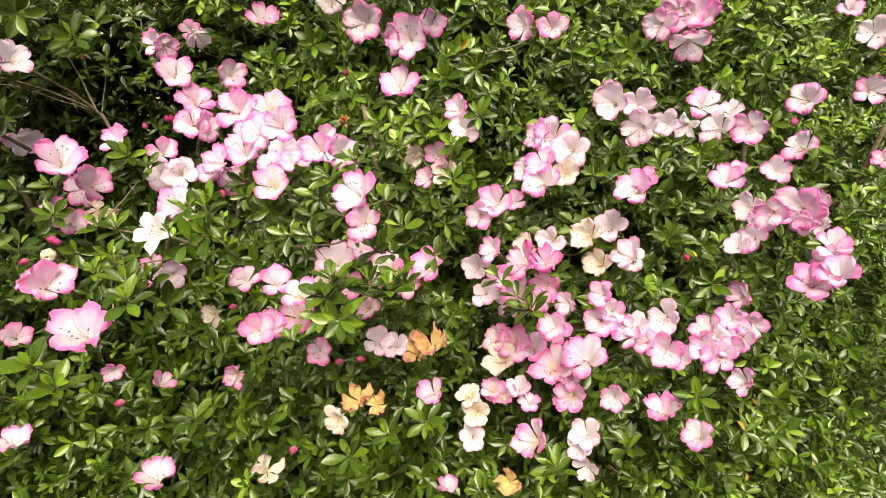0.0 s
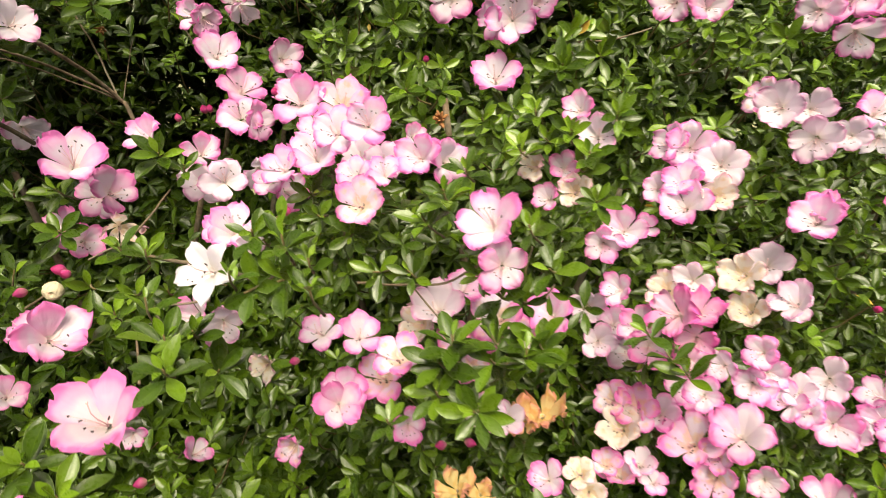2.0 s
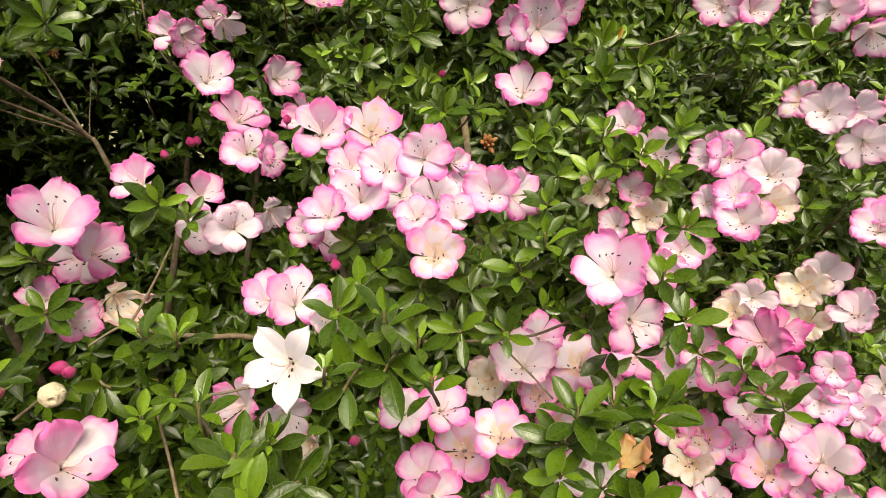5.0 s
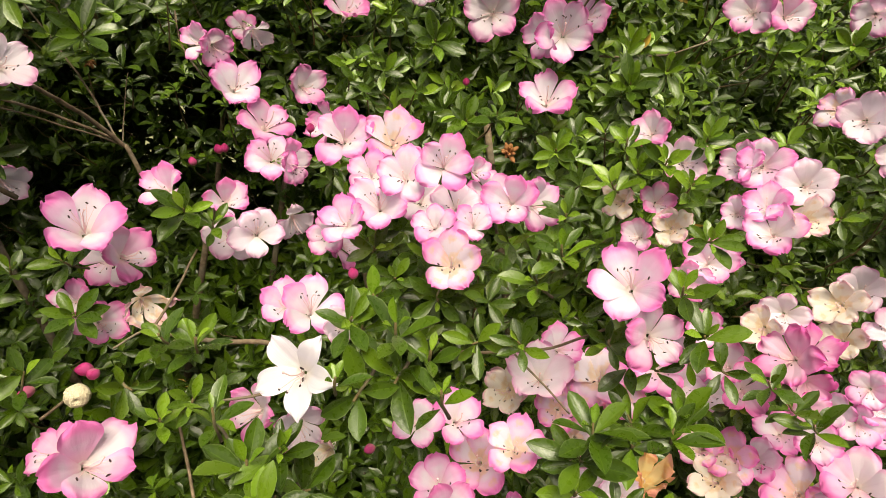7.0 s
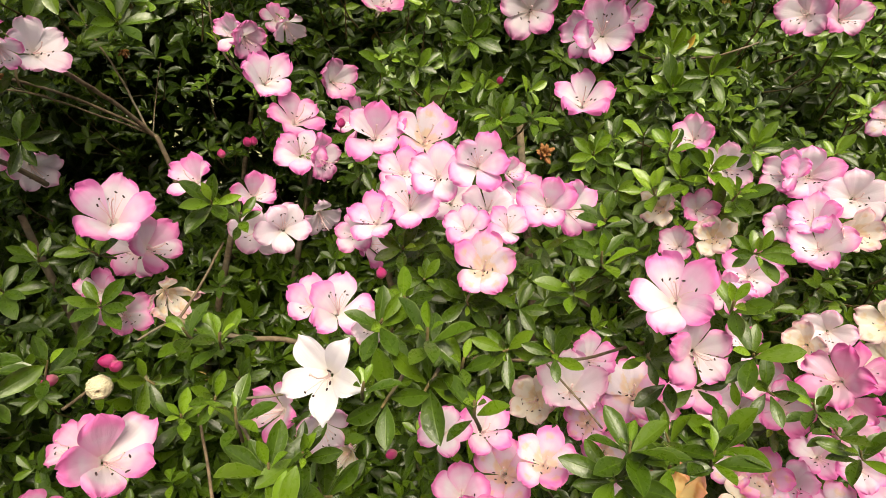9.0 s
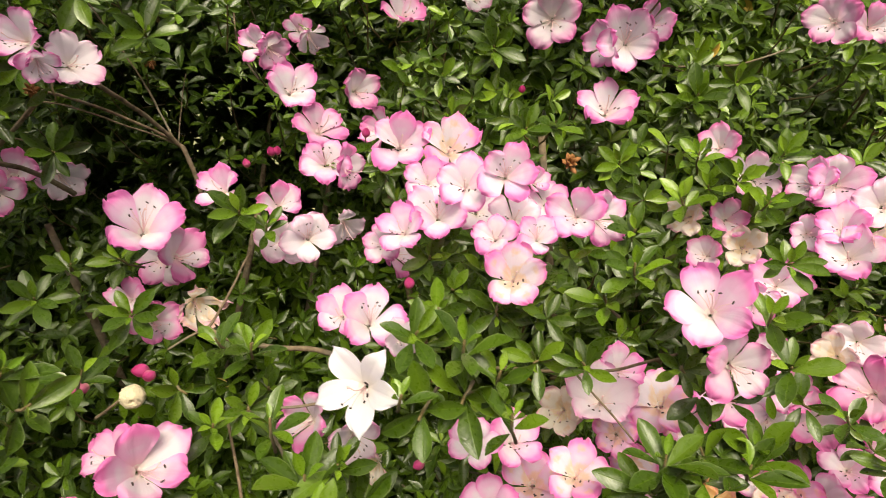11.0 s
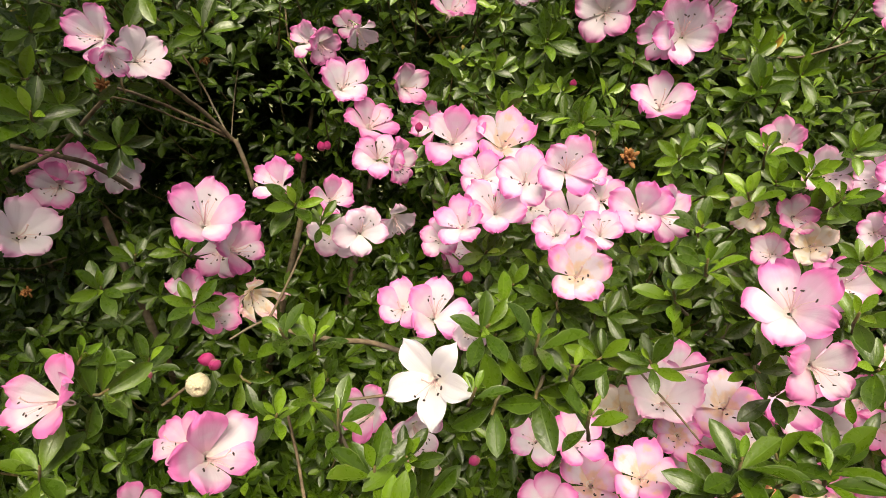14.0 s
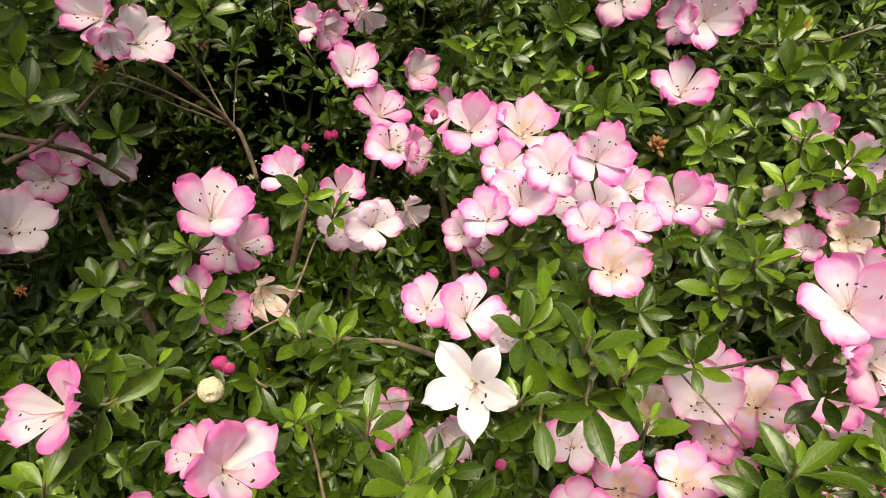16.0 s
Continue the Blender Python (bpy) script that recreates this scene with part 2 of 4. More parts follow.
def facing(x, y, z, yaw, pitch, roll):
    """A frame whose z axis looks out of the hedge: yaw 0 to the path (-y), growing to +x; pitch upwards."""
    a, b = radians(yaw), radians(pitch)
    d = Vector((math.sin(a) * math.cos(b), -math.cos(a) * math.cos(b), math.sin(b)))
    return Matrix.Translation((x, y, z)) @ d.to_track_quat("Z", "Y").to_matrix().to_4x4() @ pose(0, 0, 0, 0, 0, roll)


# ---- flowers (unit size: diameter 2, axis +z, mouth at z = 0) ----
def petal_mesh(name, seed, mat, ruffle=0.05, narrow=1.0, crumple=0.0, cup=0.0):
    rnd = random.Random(seed)
    nu, nv = 12, 13
    ph, ph2 = rnd.uniform(0, 6.3), rnd.uniform(0, 6.3)
    curl = rnd.uniform(0.02, 0.34)
    verts, uvs, faces = [], [], []
    for i in range(nu):
        u = i / (nu - 1)
        rad = 0.06 + 0.98 * u ** 0.95
        if narrow < 0:
            half = 0.30 * math.sin(math.pi * (0.05 + 0.88 * u ** 0.92)) ** 0.75 * (1 - 0.93 * u ** 10) ** 0.5
        else:
            lobe = 0.445 * max(0.0, 1 - (max(0.0, u - 0.58) / 0.435) ** 2.2) ** 0.5
            half = narrow * min(0.75 * rad + 0.01, lobe)
        for j in range(nv):
            v = j / (nv - 1) * 2 - 1
            rho = rad - 0.05 * (1 - abs(v)) ** 2 * u ** 8 - (0.10 if narrow < 0 else 0.05) * v * v * u
            rho += 0.02 * math.sin(4 * v + ph) * u ** 3 + 0.010 * math.sin(9 * v + 2 * ph) * u ** 5
            zz = -0.80 * (1 - u) ** 1.75 - curl * u ** 4 + cup * u * u
            zz += 0.16 * (v * v - 0.30) * u * (1 - 1.35 * u * u) - 0.035 * math.exp(-(v * 5) ** 2) * u * (1 - u) * 4
            zz += ruffle * u ** 2 * (math.sin(3.1 * v + ph) + 1.2 * math.sin(6.3 * v + ph2 + 3 * u) * v * v)
            zz += ruffle * 0.6 * (u ** 5 + v * v * v * v * u) * math.sin(10 * v + 7 * u + ph2)
            x, y = v * half, rho
            if crumple:
                q = noise.noise_vector(Vector((x * 2.3 + seed, y * 2.3, 0))) * crumple * u
                x, y, zz = x + q.x, y + q.y, zz + q.z * 1.5
            verts.append((x, y, zz))
            uvs.append((u, (v + 1) / 2))
    for i in range(nu - 1):
        for j in range(nv - 1):
            a = i * nv + j
            faces.append((a, a + 1, a + nv + 1, a + nv))
    return mesh_from(name, verts, faces, [mat], uvs)


def throat_mesh():
    verts, faces = [], []
    tube(verts, faces, [(0, 0, -1.18), (0, 0, -1.02), (0, 0, -0.85), (0, 0, -0.76), (0, 0, -0.66)], [0.045, 0.10, 0.095, 0.11, 0.15], 10, False)
    n0 = len(faces)
    for k in range(5):
        a = 2 * math.pi * k / 5
        d = Vector((math.cos(a), math.sin(a), 0))
        tube(verts, faces, [d * 0.07 + Vector((0, 0, -1.05)), d * 0.16 + Vector((0, 0, -0.90)), d * 0.19 + Vector((0, 0, -0.74))], [0.03, 0.045, 0.008], 4)
    tube(verts, faces, [(0, 0, -1.15), (0.02, -0.05, -1.4), (0.05, -0.16, -1.62)], [0.045, 0.035, 0.04], 5)
    return mesh_from("throat", verts, faces, [M_PALE, M_CALYX], slots=[0 if i < n0 else 1 for i in range(len(faces))])


def stamen_mesh(seed):
    rnd = random.Random(seed)
    verts, faces, slots = [], [], []
    tip = Vector((rnd.uniform(-0.05, 0.05), rnd.uniform(0.28, 0.46), rnd.uniform(-0.05, 0.2)))
    tube(verts, faces, [(0, 0.0, -0.72), (0, tip.y * 0.4, -0.30), (tip.x, tip.y, tip.z)], [0.011, 0.009, 0.007], 4)
    slots += [0] * (len(faces) - len(slots))
    e = Vector((rnd.uniform(-1, 1), rnd.uniform(-1, 1), 0.5)).normalized() * 0.05
    tube(verts, faces, [tip - e, tip - e * 0.5, tip + e * 0.5, tip + e], [0.008, 0.021, 0.021, 0.008], 6)
    slots += [1] * (len(faces) - len(slots))
    return mesh_from("stamen", verts, faces, [M_FILAMENT, M_ANTHER], slots=slots)


def pistil_mesh():
    verts, faces = [], []
    tube(verts, faces, [(0, 0, -0.7), (0.0, -0.12, -0.2), (0.02, -0.16, 0.15), (0.03, -0.10, 0.42)], [0.018, 0.016, 0.014, 0.013], 5)
    tube(verts, faces, [(0.03, -0.10, 0.41), (0.03, -0.096, 0.44), (0.03, -0.09, 0.46)], [0.02, 0.034, 0.015], 6)
    return mesh_from("pistil", verts, faces, [M_FILAMENT])


KINDS = {
    "pink": (M_PINK, 0.075, 1.0, 0.03, 0.0), "pale": (M_PALE, 0.07, 1.0, 0.03, 0.0), "cream": (M_CREAM, 0.09, 1.0, 0.06, 0.0),
    "spot": (M_SPOT, 0.08, 1.0, 0.05, 0.0), "white": (M_WHITE, 0.03, -1, 0.0, -0.05), "deep": (M_DEEP, 0.14, 0.95, 0.12, 0.14),
    "rosy": (M_ROSY, 0.08, 1.0, 0.04, 0.03), "cup": (M_ROSY, 0.05, 1.0, 0.0, 0.35), "rust": (M_RUST, 0.20, 0.95, 0.40, 0.35), "spent": (M_CREAM, 0.16, 0.75, 0.50, 0.9),
}
WORDS = {"pink": "open white flower with pink petal margins", "pale": "open pale pink flower fading to white", "cream": "ageing cream flower with brown blotches",
         "spot": "ageing pink flower with tan blotches", "white": "open pure white star-shaped flower", "deep": "ruffled deep pink flower",
         "rosy": "open rose-pink flower with a white throat", "cup": "half-open pink cup-shaped flower", "rust": "withered orange-brown crumpled flower", "spent": "spent wilted cream flower"}
PETALS = {k: [[petal_mesh("petal", 11 * i + 3 + 50 * j, m, r, w, c, cu + dc) for i in range(3)] for j, dc in enumerate((-0.06, 0.08, 0.22))]
          for k, (m, r, w, c, cu) in KINDS.items()}
THROAT, PISTIL = throat_mesh(), pistil_mesh()
STAMENS = [stamen_mesh(i) for i in range(6)]
SITES, MOUTHS = [], []
dice = random.Random(5)


def bloom(kind, x, y, z, cm, yaw, pitch, roll=0):
    """One flower, its mouth at x, y, z, cm across."""
    p = shrub_at(x)
    r = cm / 200
    SITES.append((x, y, z, r))
    MOUTHS.append((facing(x, y, z, yaw, pitch, 0).inverted(), Vector((x, y, z)), r))
    fl = part("flower", THROAT, p, local(p, facing(x, y, z, yaw, pitch, roll) @ Matrix.Diagonal((r, r, r, 1))), WORDS[kind])
    shapes = PETALS[kind][dice.randrange(3)]
    first = dice.randrange(3)
    for i in range(5):
        s = 1.0 + dice.uniform(-0.10, 0.08)
        m = pose(0, 0, -0.7 + (0.0, 0.03, 0.008, 0.036, 0.018)[i], 0, 0, 72 * i + dice.uniform(-6, 6)) @ pose(0, 0, 0, dice.uniform(-11, 10), dice.uniform(-9, 9), 0) @ pose(0, 0, 0.7) @ Matrix.Diagonal((s, s, s, 1))
        part("petal", shapes[(first + i) % 3], fl, m)
    if kind not in ("rust",):
        for k in range(5):
            part("stamen", STAMENS[dice.randrange(6)], fl, pose(0, -0.03, 0, 0, 0, 180 + (k - 2) * 30 + dice.uniform(-12, 12)))
        part("pistil", PISTIL, fl)


bloom("pink", -0.448, 0.884, 1.264, 4.0, -20, 20, 7)
bloom("rosy", -0.424, 0.881, 1.255, 4.1, 38, -11, 3)
bloom("rosy", -0.412, 0.942, 1.285, 3.6, 15, 27, 8)
bloom("pale", -0.389, 0.920, 1.266, 4.1, 51, -41, -10)
bloom("pink", -0.392, 0.826, 1.224, 5.4, 28, 36, 12)
bloom("rosy", -0.333, 0.892, 1.216, 4.9, 36, 12, 4)
bloom("rosy", -0.361, 0.817, 1.188, 5.5, 37, 43, 4)
bloom("pink", -0.349, 0.758, 1.160, 4.9, 11, 33, -177)
bloom("rosy", -0.324, 0.760, 1.151, 4.5, 63, -1, -11)
bloom("rosy", -0.307, 0.800, 1.184, 4.4, -42, 20, -2)
bloom("pink", -0.277, 0.742, 1.181, 5.6, 8, 33, -6)
bloom("spot", -0.230, 0.745, 1.180, 5.5, 19, 41, -13)
bloom("pink", -0.223, 0.653, 1.162, 4.8, -4, 29, -8)
bloom("pink", -0.191, 0.646, 1.170, 4.6, 5, 24, -166)
bloom("cup", -0.155, 0.731, 1.148, 2.7, 25, 29, -13)
bloom("pink", -0.270, 0.639, 1.132, 4.0, -15, 45, 8)
bloom("pink", -0.244, 0.652, 1.140, 5.0, -4, 38, -175)
bloom("pale", -0.180, 0.678, 1.132, 4.6, 1, 38, -14)
bloom("pink", -0.146, 0.625, 1.148, 4.2, -17, 32, -7)
bloom("pink", -0.117, 0.644, 1.138, 4.1, 26, 18, 7)
bloom("pink", -0.174, 0.612, 1.135, 3.1, -7, 43, -173)
bloom("pink", -0.203, 0.625, 1.131, 3.5, -16, 40, 3)
bloom("spot", -0.191, 0.591, 1.114, 4.6, -4, 40, -6)
bloom("pink", -0.463, 0.652, 1.129, 5.7, 42, 42, -170)
bloom("rosy", -0.465, 0.706, 1.084, 5.1, 57, 26, 6)
bloom("rosy", -0.496, 0.719, 1.073, 5.0, 10, 18, -2)
bloom("pale", -0.390, 0.736, 1.089, 5.0, 10, 23, 8)
bloom("pale", -0.360, 0.730, 1.093, 5.0, 23, 26, -186)
bloom("rosy", -0.392, 0.756, 1.120, 4.3, 33, 36, 4)
bloom("pink", -0.434, 0.717, 1.143, 4.2, -8, 44, 5)
bloom("pale", -0.330, 0.760, 1.089, 4.3, 34, -29, 4)
bloom("rosy", -0.492, 0.659, 1.063, 3.1, 16, 43, 0)
bloom("rosy", -0.457, 0.632, 1.053, 3.8, 42, 20, 8)
bloom("spent", -0.436, 0.657, 1.056, 3.5, 37, -1, -11)
bloom("rosy", -0.402, 0.508, 1.028, 5.2, 59, 39, -7)
bloom("rosy", -0.433, 0.517, 1.029, 3.5, -25, 53, 5)
bloom("pink", -0.308, 0.590, 1.086, 3.6, -5, 43, 3)
bloom("pink", -0.278, 0.549, 1.103, 3.9, 27, 50, -172)
bloom("white", -0.282, 0.492, 1.092, 4.8, -16, 34, 46)
bloom("rosy", -0.333, 0.565, 1.016, 3.8, -31, 33, -11)
bloom("pale", -0.290, 0.535, 1.023, 3.6, 20, 7, 4)
bloom("pink", -0.218, 0.545, 1.020, 3.4, -16, 58, -8)
bloom("pink", -0.188, 0.562, 1.008, 4.0, 11, 55, 7)
bloom("pink", -0.203, 0.559, 0.955, 4.5, -11, 58, 13)
bloom("spot", -0.172, 0.574, 0.962, 5.0, -17, 55, 3)
bloom("spot", -0.153, 0.532, 1.007, 4.0, -7, 58, -14)
bloom("pink", -0.090, 0.533, 1.120, 4.7, -32, 41, -181)
bloom("rosy", -0.078, 0.514, 1.092, 3.9, -5, 24, 5)
bloom("pale", -0.126, 0.586, 1.024, 5.0, -17, 47, 0)
bloom("pink", -0.099, 0.624, 1.026, 4.1, 8, 48, -7)
bloom("spot", -0.069, 0.615, 1.004, 5.6, -27, 50, 9)
bloom("cream", -0.144, 0.623, 0.986, 4.1, -29, 32, -13)
bloom("spot", -0.109, 0.591, 0.988, 3.5, -17, 35, -10)
bloom("spot", -0.046, 0.621, 0.978, 3.8, -18, 29, -8)
bloom("pink", -0.019, 0.620, 1.004, 4.8, -31, 39, 9)
bloom("pale", 0.063, 0.720, 0.919, 4.2, -13, 33, -4)
bloom("pale", 0.106, 0.744, 0.893, 5.8, -35, 35, 7)
bloom("rosy", 0.103, 0.678, 0.939, 5.0, -25, 32, 3)
bloom("deep", 0.094, 0.628, 1.007, 5.1, -66, 31, 0)
bloom("deep", 0.132, 0.641, 1.004, 4.4, -17, 50, 11)
bloom("deep", 0.134, 0.642, 0.966, 4.4, -27, 11, 13)
bloom("pink", 0.154, 0.795, 1.140, 6.2, -35, 23, -1)
bloom("pink", 0.138, 0.811, 1.136, 4.9, -61, 14, 2)
bloom("pale", 0.176, 0.752, 1.127, 5.5, -29, 25, 8)
bloom("pink", 0.130, 0.726, 1.086, 5.8, -44, 29, 3)
bloom("pink", 0.136, 0.750, 1.108, 4.7, -46, 43, 13)
bloom("cream", 0.168, 0.725, 1.097, 4.4, -13, 21, -6)
bloom("spot", 0.229, 0.804, 1.194, 4.4, -57, 13, -11)
bloom("pale", 0.229, 0.763, 1.188, 5.5, -41, 15, -10)
bloom("pale", 0.147, 0.707, 1.005, 4.5, -38, 22, -9)
bloom("cream", 0.194, 0.701, 1.019, 4.6, -56, 27, 9)
bloom("pale", 0.231, 0.717, 1.027, 4.9, -38, 39, 0)
bloom("cream", 0.112, 0.688, 1.001, 4.3, -47, 21, 6)
bloom("pink", -0.053, 0.850, 1.271, 6.3, -10, 13, -187)
bloom("pink", -0.076, 0.867, 1.265, 4.8, -48, -6, 14)
bloom("pink", -0.019, 0.876, 1.291, 4.8, 7, 18, 5)
bloom("pink", -0.069, 0.847, 1.209, 6.1, -14, 40, 5)
bloom("rosy", -0.124, 0.891, 1.295, 6.5, -8, 6, 5)
bloom("rosy", 0.100, 0.777, 1.286, 4.9, -45, 7, 10)
bloom("rosy", 0.145, 0.782, 1.284, 4.3, -14, 15, 0)
bloom("pink", 0.329, 0.903, 1.291, 5.3, -40, -3, -6)
bloom("rosy", 0.018, 0.772, 1.178, 3.8, -36, 31, 9)
bloom("pale", 0.031, 0.720, 1.159, 4.5, -18, 29, 8)
bloom("cream", -0.037, 0.696, 1.128, 3.5, -44, 21, -5)
bloom("rosy", -0.006, 0.682, 1.129, 3.1, -5, 24, -14)
bloom("cream", 0.001, 0.670, 1.110, 3.5, -28, 26, 14)
bloom("rosy", -0.023, 0.683, 1.099, 3.1, -42, 30, 4)
bloom("spot", 0.100, 0.678, 0.863, 5.4, -42, 47, 2)
bloom("cream", 0.082, 0.666, 0.843, 5.3, -48, 47, -10)
bloom("pink", 0.129, 0.675, 0.857, 4.8, -31, 48, 1)
bloom("spot", 0.150, 0.642, 0.848, 6.2, -53, 49, 3)
bloom("rosy", 0.184, 0.619, 0.878, 6.3, -51, 49, -3)
bloom("pink", -0.252, 0.705, 1.154, 4.3, 0, 33, -13)
bloom("pale", -0.208, 0.709, 1.129, 4.6, 5, 36, -9)
bloom("pink", -0.146, 0.722, 1.133, 4.3, 2, 32, 12)
bloom("rosy", -0.285, 0.650, 1.116, 3.4, -6, 37, 2)
bloom("spot", -0.077, 0.628, 0.973, 3.8, -22, 44, -5)
bloom("pink", 0.081, 0.738, 0.934, 4.5, -28, 39, -10)
bloom("rosy", 0.094, 0.699, 0.954, 4.4, -44, 36, 0)
bloom("cream", 0.221, 0.713, 0.971, 4.6, -47, 33, 9)
bloom("pink", 0.162, 0.693, 0.874, 5.0, -39, 43, 10)
bloom("spot", 0.078, 0.694, 0.860, 4.7, -50, 41, 5)
bloom("pink", -0.522, 0.638, 1.258, 3.7, -3, 17, -11)
bloom("pink", -0.508, 0.637, 1.238, 2.7, 42, -30, 10)
bloom("pale", -0.509, 0.674, 1.244, 4.1, 49, 23, 5)
bloom("pale", -0.624, 0.661, 1.110, 5.6, 58, 33, -14)
bloom("rosy", -0.485, 0.490, 1.073, 4.2, -13, 42, 2)
bloom("rosy", -0.730, 0.862, 1.124, 5.7, 30, 31, -14)
bloom("rosy", -0.731, 0.833, 1.106, 5.6, 25, 17, -14)
bloom("pale", -0.681, 0.879, 1.110, 5.3, 51, -13, 2)
bloom("pale", -0.261, 0.533, 1.096, 2.3, 14, 28, 14)
bloom("rosy", -0.335, 0.444, 1.012, 6.1, 6, 65, 0)
bloom("pink", -0.563, 0.572, 0.774, 4.9, 29, 73, 20)
bloom("pink", -0.345, 0.517, 0.772, 4.9, 40, 84, 4)
bloom("spent", -0.223, 0.548, 0.743, 3.8, 18, 40, -5)
bloom("cup", -0.355, 0.588, 0.854, 2.9, 73, 47, -2)
bloom("cream", -0.296, 0.617, 0.932, 3.3, -24, 3, -15)
bloom("rosy", -0.197, 0.515, 0.970, 3.8, 13, 39, 14)
bloom("pink", -0.146, 0.562, 0.913, 3.4, 8, 26, -8)
bloom("pale", -0.077, 0.581, 0.920, 3.8, -1, 45, -17)
bloom("pale", -0.057, 0.579, 0.915, 3.7, -8, 49, 11)
bloom("rust", -0.103, 0.555, 0.855, 3.9, -32, 59, -19)
bloom("rust", -0.077, 0.553, 0.848, 3.0, 3, 50, 3)
bloom("cream", -0.123, 0.515, 0.849, 3.7, -22, 10, -14)
bloom("pink", -0.016, 0.578, 0.847, 4.0, -43, 45, -18)
bloom("rust", -0.015, 0.625, 0.890, 4.4, -25, 62, 1)
bloom("rust", -0.032, 0.622, 0.883, 3.9, -24, 61, 18)
bloom("pink", 0.211, 0.659, 0.947, 4.0, -48, 25, -15)
bloom("pale", 0.253, 0.693, 0.994, 4.9, -64, 42, -8)
bloom("pale", 0.316, 0.689, 0.897, 5.1, -39, 22, 6)
bloom("pink", 0.215, 0.661, 0.904, 4.5, -30, 20, -3)
bloom("pink", 0.160, 0.637, 0.942, 3.4, -55, 16, -5)
bloom("pink", 0.143, 0.626, 0.916, 3.9, -42, 35, -11)
bloom("pink", 0.255, 0.665, 0.887, 4.6, -67, 38, 13)
bloom("rosy", 0.310, 0.653, 0.863, 5.1, -32, 28, 19)
bloom("spot", 0.176, 0.621, 0.810, 4.9, -33, 23, 5)
bloom("pink", 0.126, 0.648, 0.784, 3.2, -18, 63, 12)
bloom("cream", 0.049, 0.632, 0.775, 4.4, -17, 34, 7)
bloom("spot", 0.087, 0.660, 0.786, 4.8, -55, 65, -19)
bloom("pale", 0.045, 0.619, 0.741, 4.4, -3, 35, 6)
bloom("spot", 0.123, 0.613, 0.745, 6.0, -61, 35, 10)
bloom("pale", 0.203, 0.627, 0.743, 4.7, -39, 39, -9)
bloom("rosy", 0.241, 0.636, 0.797, 3.9, -28, 25, 0)
bloom("rosy", 0.310, 0.632, 0.786, 5.4, -60, 65, 19)
bloom("rosy", 0.347, 0.602, 0.764, 4.5, -58, 44, -18)
bloom("pink", 0.369, 0.671, 0.860, 4.7, -63, 29, 5)
bloom("pink", 0.386, 0.652, 0.854, 4.7, -42, 28, 18)
bloom("pink", 0.379, 0.695, 0.879, 4.7, -73, 40, -17)
bloom("pink", 0.452, 0.701, 0.877, 4.6, -24, 9, -14)
bloom("pink", 0.442, 0.682, 0.795, 4.4, -76, 21, -5)
bloom("pink", 0.440, 0.733, 0.911, 4.4, -73, 20, -18)
bloom("rosy", 0.495, 0.663, 0.969, 5.9, -50, 48, -9)
bloom("pink", 0.515, 0.652, 0.986, 5.1, -58, 47, -9)
bloom("pale", 0.268, 0.765, 1.185, 4.3, -22, 12, -11)
bloom("pale", 0.266, 0.747, 1.154, 5.0, -38, 0, 17)
bloom("pale", 0.300, 0.745, 1.160, 4.0, -42, 8, -13)
bloom("white", 0.324, 0.739, 1.156, 4.0, -43, -11, 5)
bloom("pale", 0.367, 0.751, 1.159, 5.0, -70, 27, 13)
bloom("pink", 0.386, 0.830, 1.186, 5.3, -18, 48, 13)
bloom("pink", 0.450, 0.807, 1.150, 5.2, -39, 10, -14)
bloom("pale", 0.421, 0.818, 1.174, 3.6, -50, 49, 5)
bloom("pink", 0.580, 0.904, 1.184, 5.9, -55, 22, -12)
bloom("pink", 0.564, 0.866, 1.114, 5.7, -69, 29, -3)
bloom("pink", 0.506, 0.811, 1.084, 4.4, -29, 20, 8)
bloom("pink", 0.414, 0.775, 1.081, 4.9, -28, 38, 18)
bloom("rosy", 0.483, 0.712, 1.054, 6.5, -53, 14, -12)
bloom("pink", 0.528, 0.740, 1.052, 4.4, -56, 12, 5)
bloom("rosy", 0.453, 0.717, 1.043, 4.6, -42, 5, -1)
bloom("pale", 0.441, 0.757, 1.041, 4.7, -53, 11, 19)
bloom("pink", 0.432, 0.715, 1.007, 4.4, -51, 13, 13)
bloom("pink", 0.542, 0.702, 1.007, 4.9, -19, 51, -9)
bloom("pink", 0.248, 0.690, 1.088, 5.6, -53, 39, 6)
bloom("rosy", 0.266, 0.704, 1.095, 3.7, -31, 46, -11)
bloom("pink", 0.070, 0.723, 1.059, 5.4, -32, 35, -10)
bloom("pink", 0.371, 0.909, 1.312, 7.4, -48, 7, 10)
bloom("pink", 0.374, 0.880, 1.259, 5.4, -15, -25, 2)
bloom("pale", 0.782, 1.061, 1.287, 5.9, -35, 11, -14)
bloom("pink", 0.796, 1.047, 1.187, 5.5, -23, 9, -8)
bloom("rosy", -0.285, 0.931, 1.304, 5.2, 29, 39, 16)
bloom("pale", 0.049, 0.739, 0.953, 4.4, -28, 22, 16)
bloom("pink", 0.066, 0.703, 0.995, 3.9, -55, 32, -19)
bloom("pink", 0.234, 0.667, 0.917, 4.1, -20, 28, 17)
bloom("pale", 0.271, 0.667, 0.896, 4.1, -34, 40, 12)
bloom("pink", 0.279, 0.662, 0.876, 3.9, -63, 35, -19)
bloom("pale", 0.330, 0.653, 0.858, 3.9, -48, 25, -17)
bloom("pink", 0.418, 0.707, 0.888, 4.1, -57, 23, 10)
bloom("pink", 0.435, 0.698, 0.864, 4.6, -50, 31, -5)
bloom("rosy", 0.403, 0.658, 0.868, 3.9, -40, 34, -7)
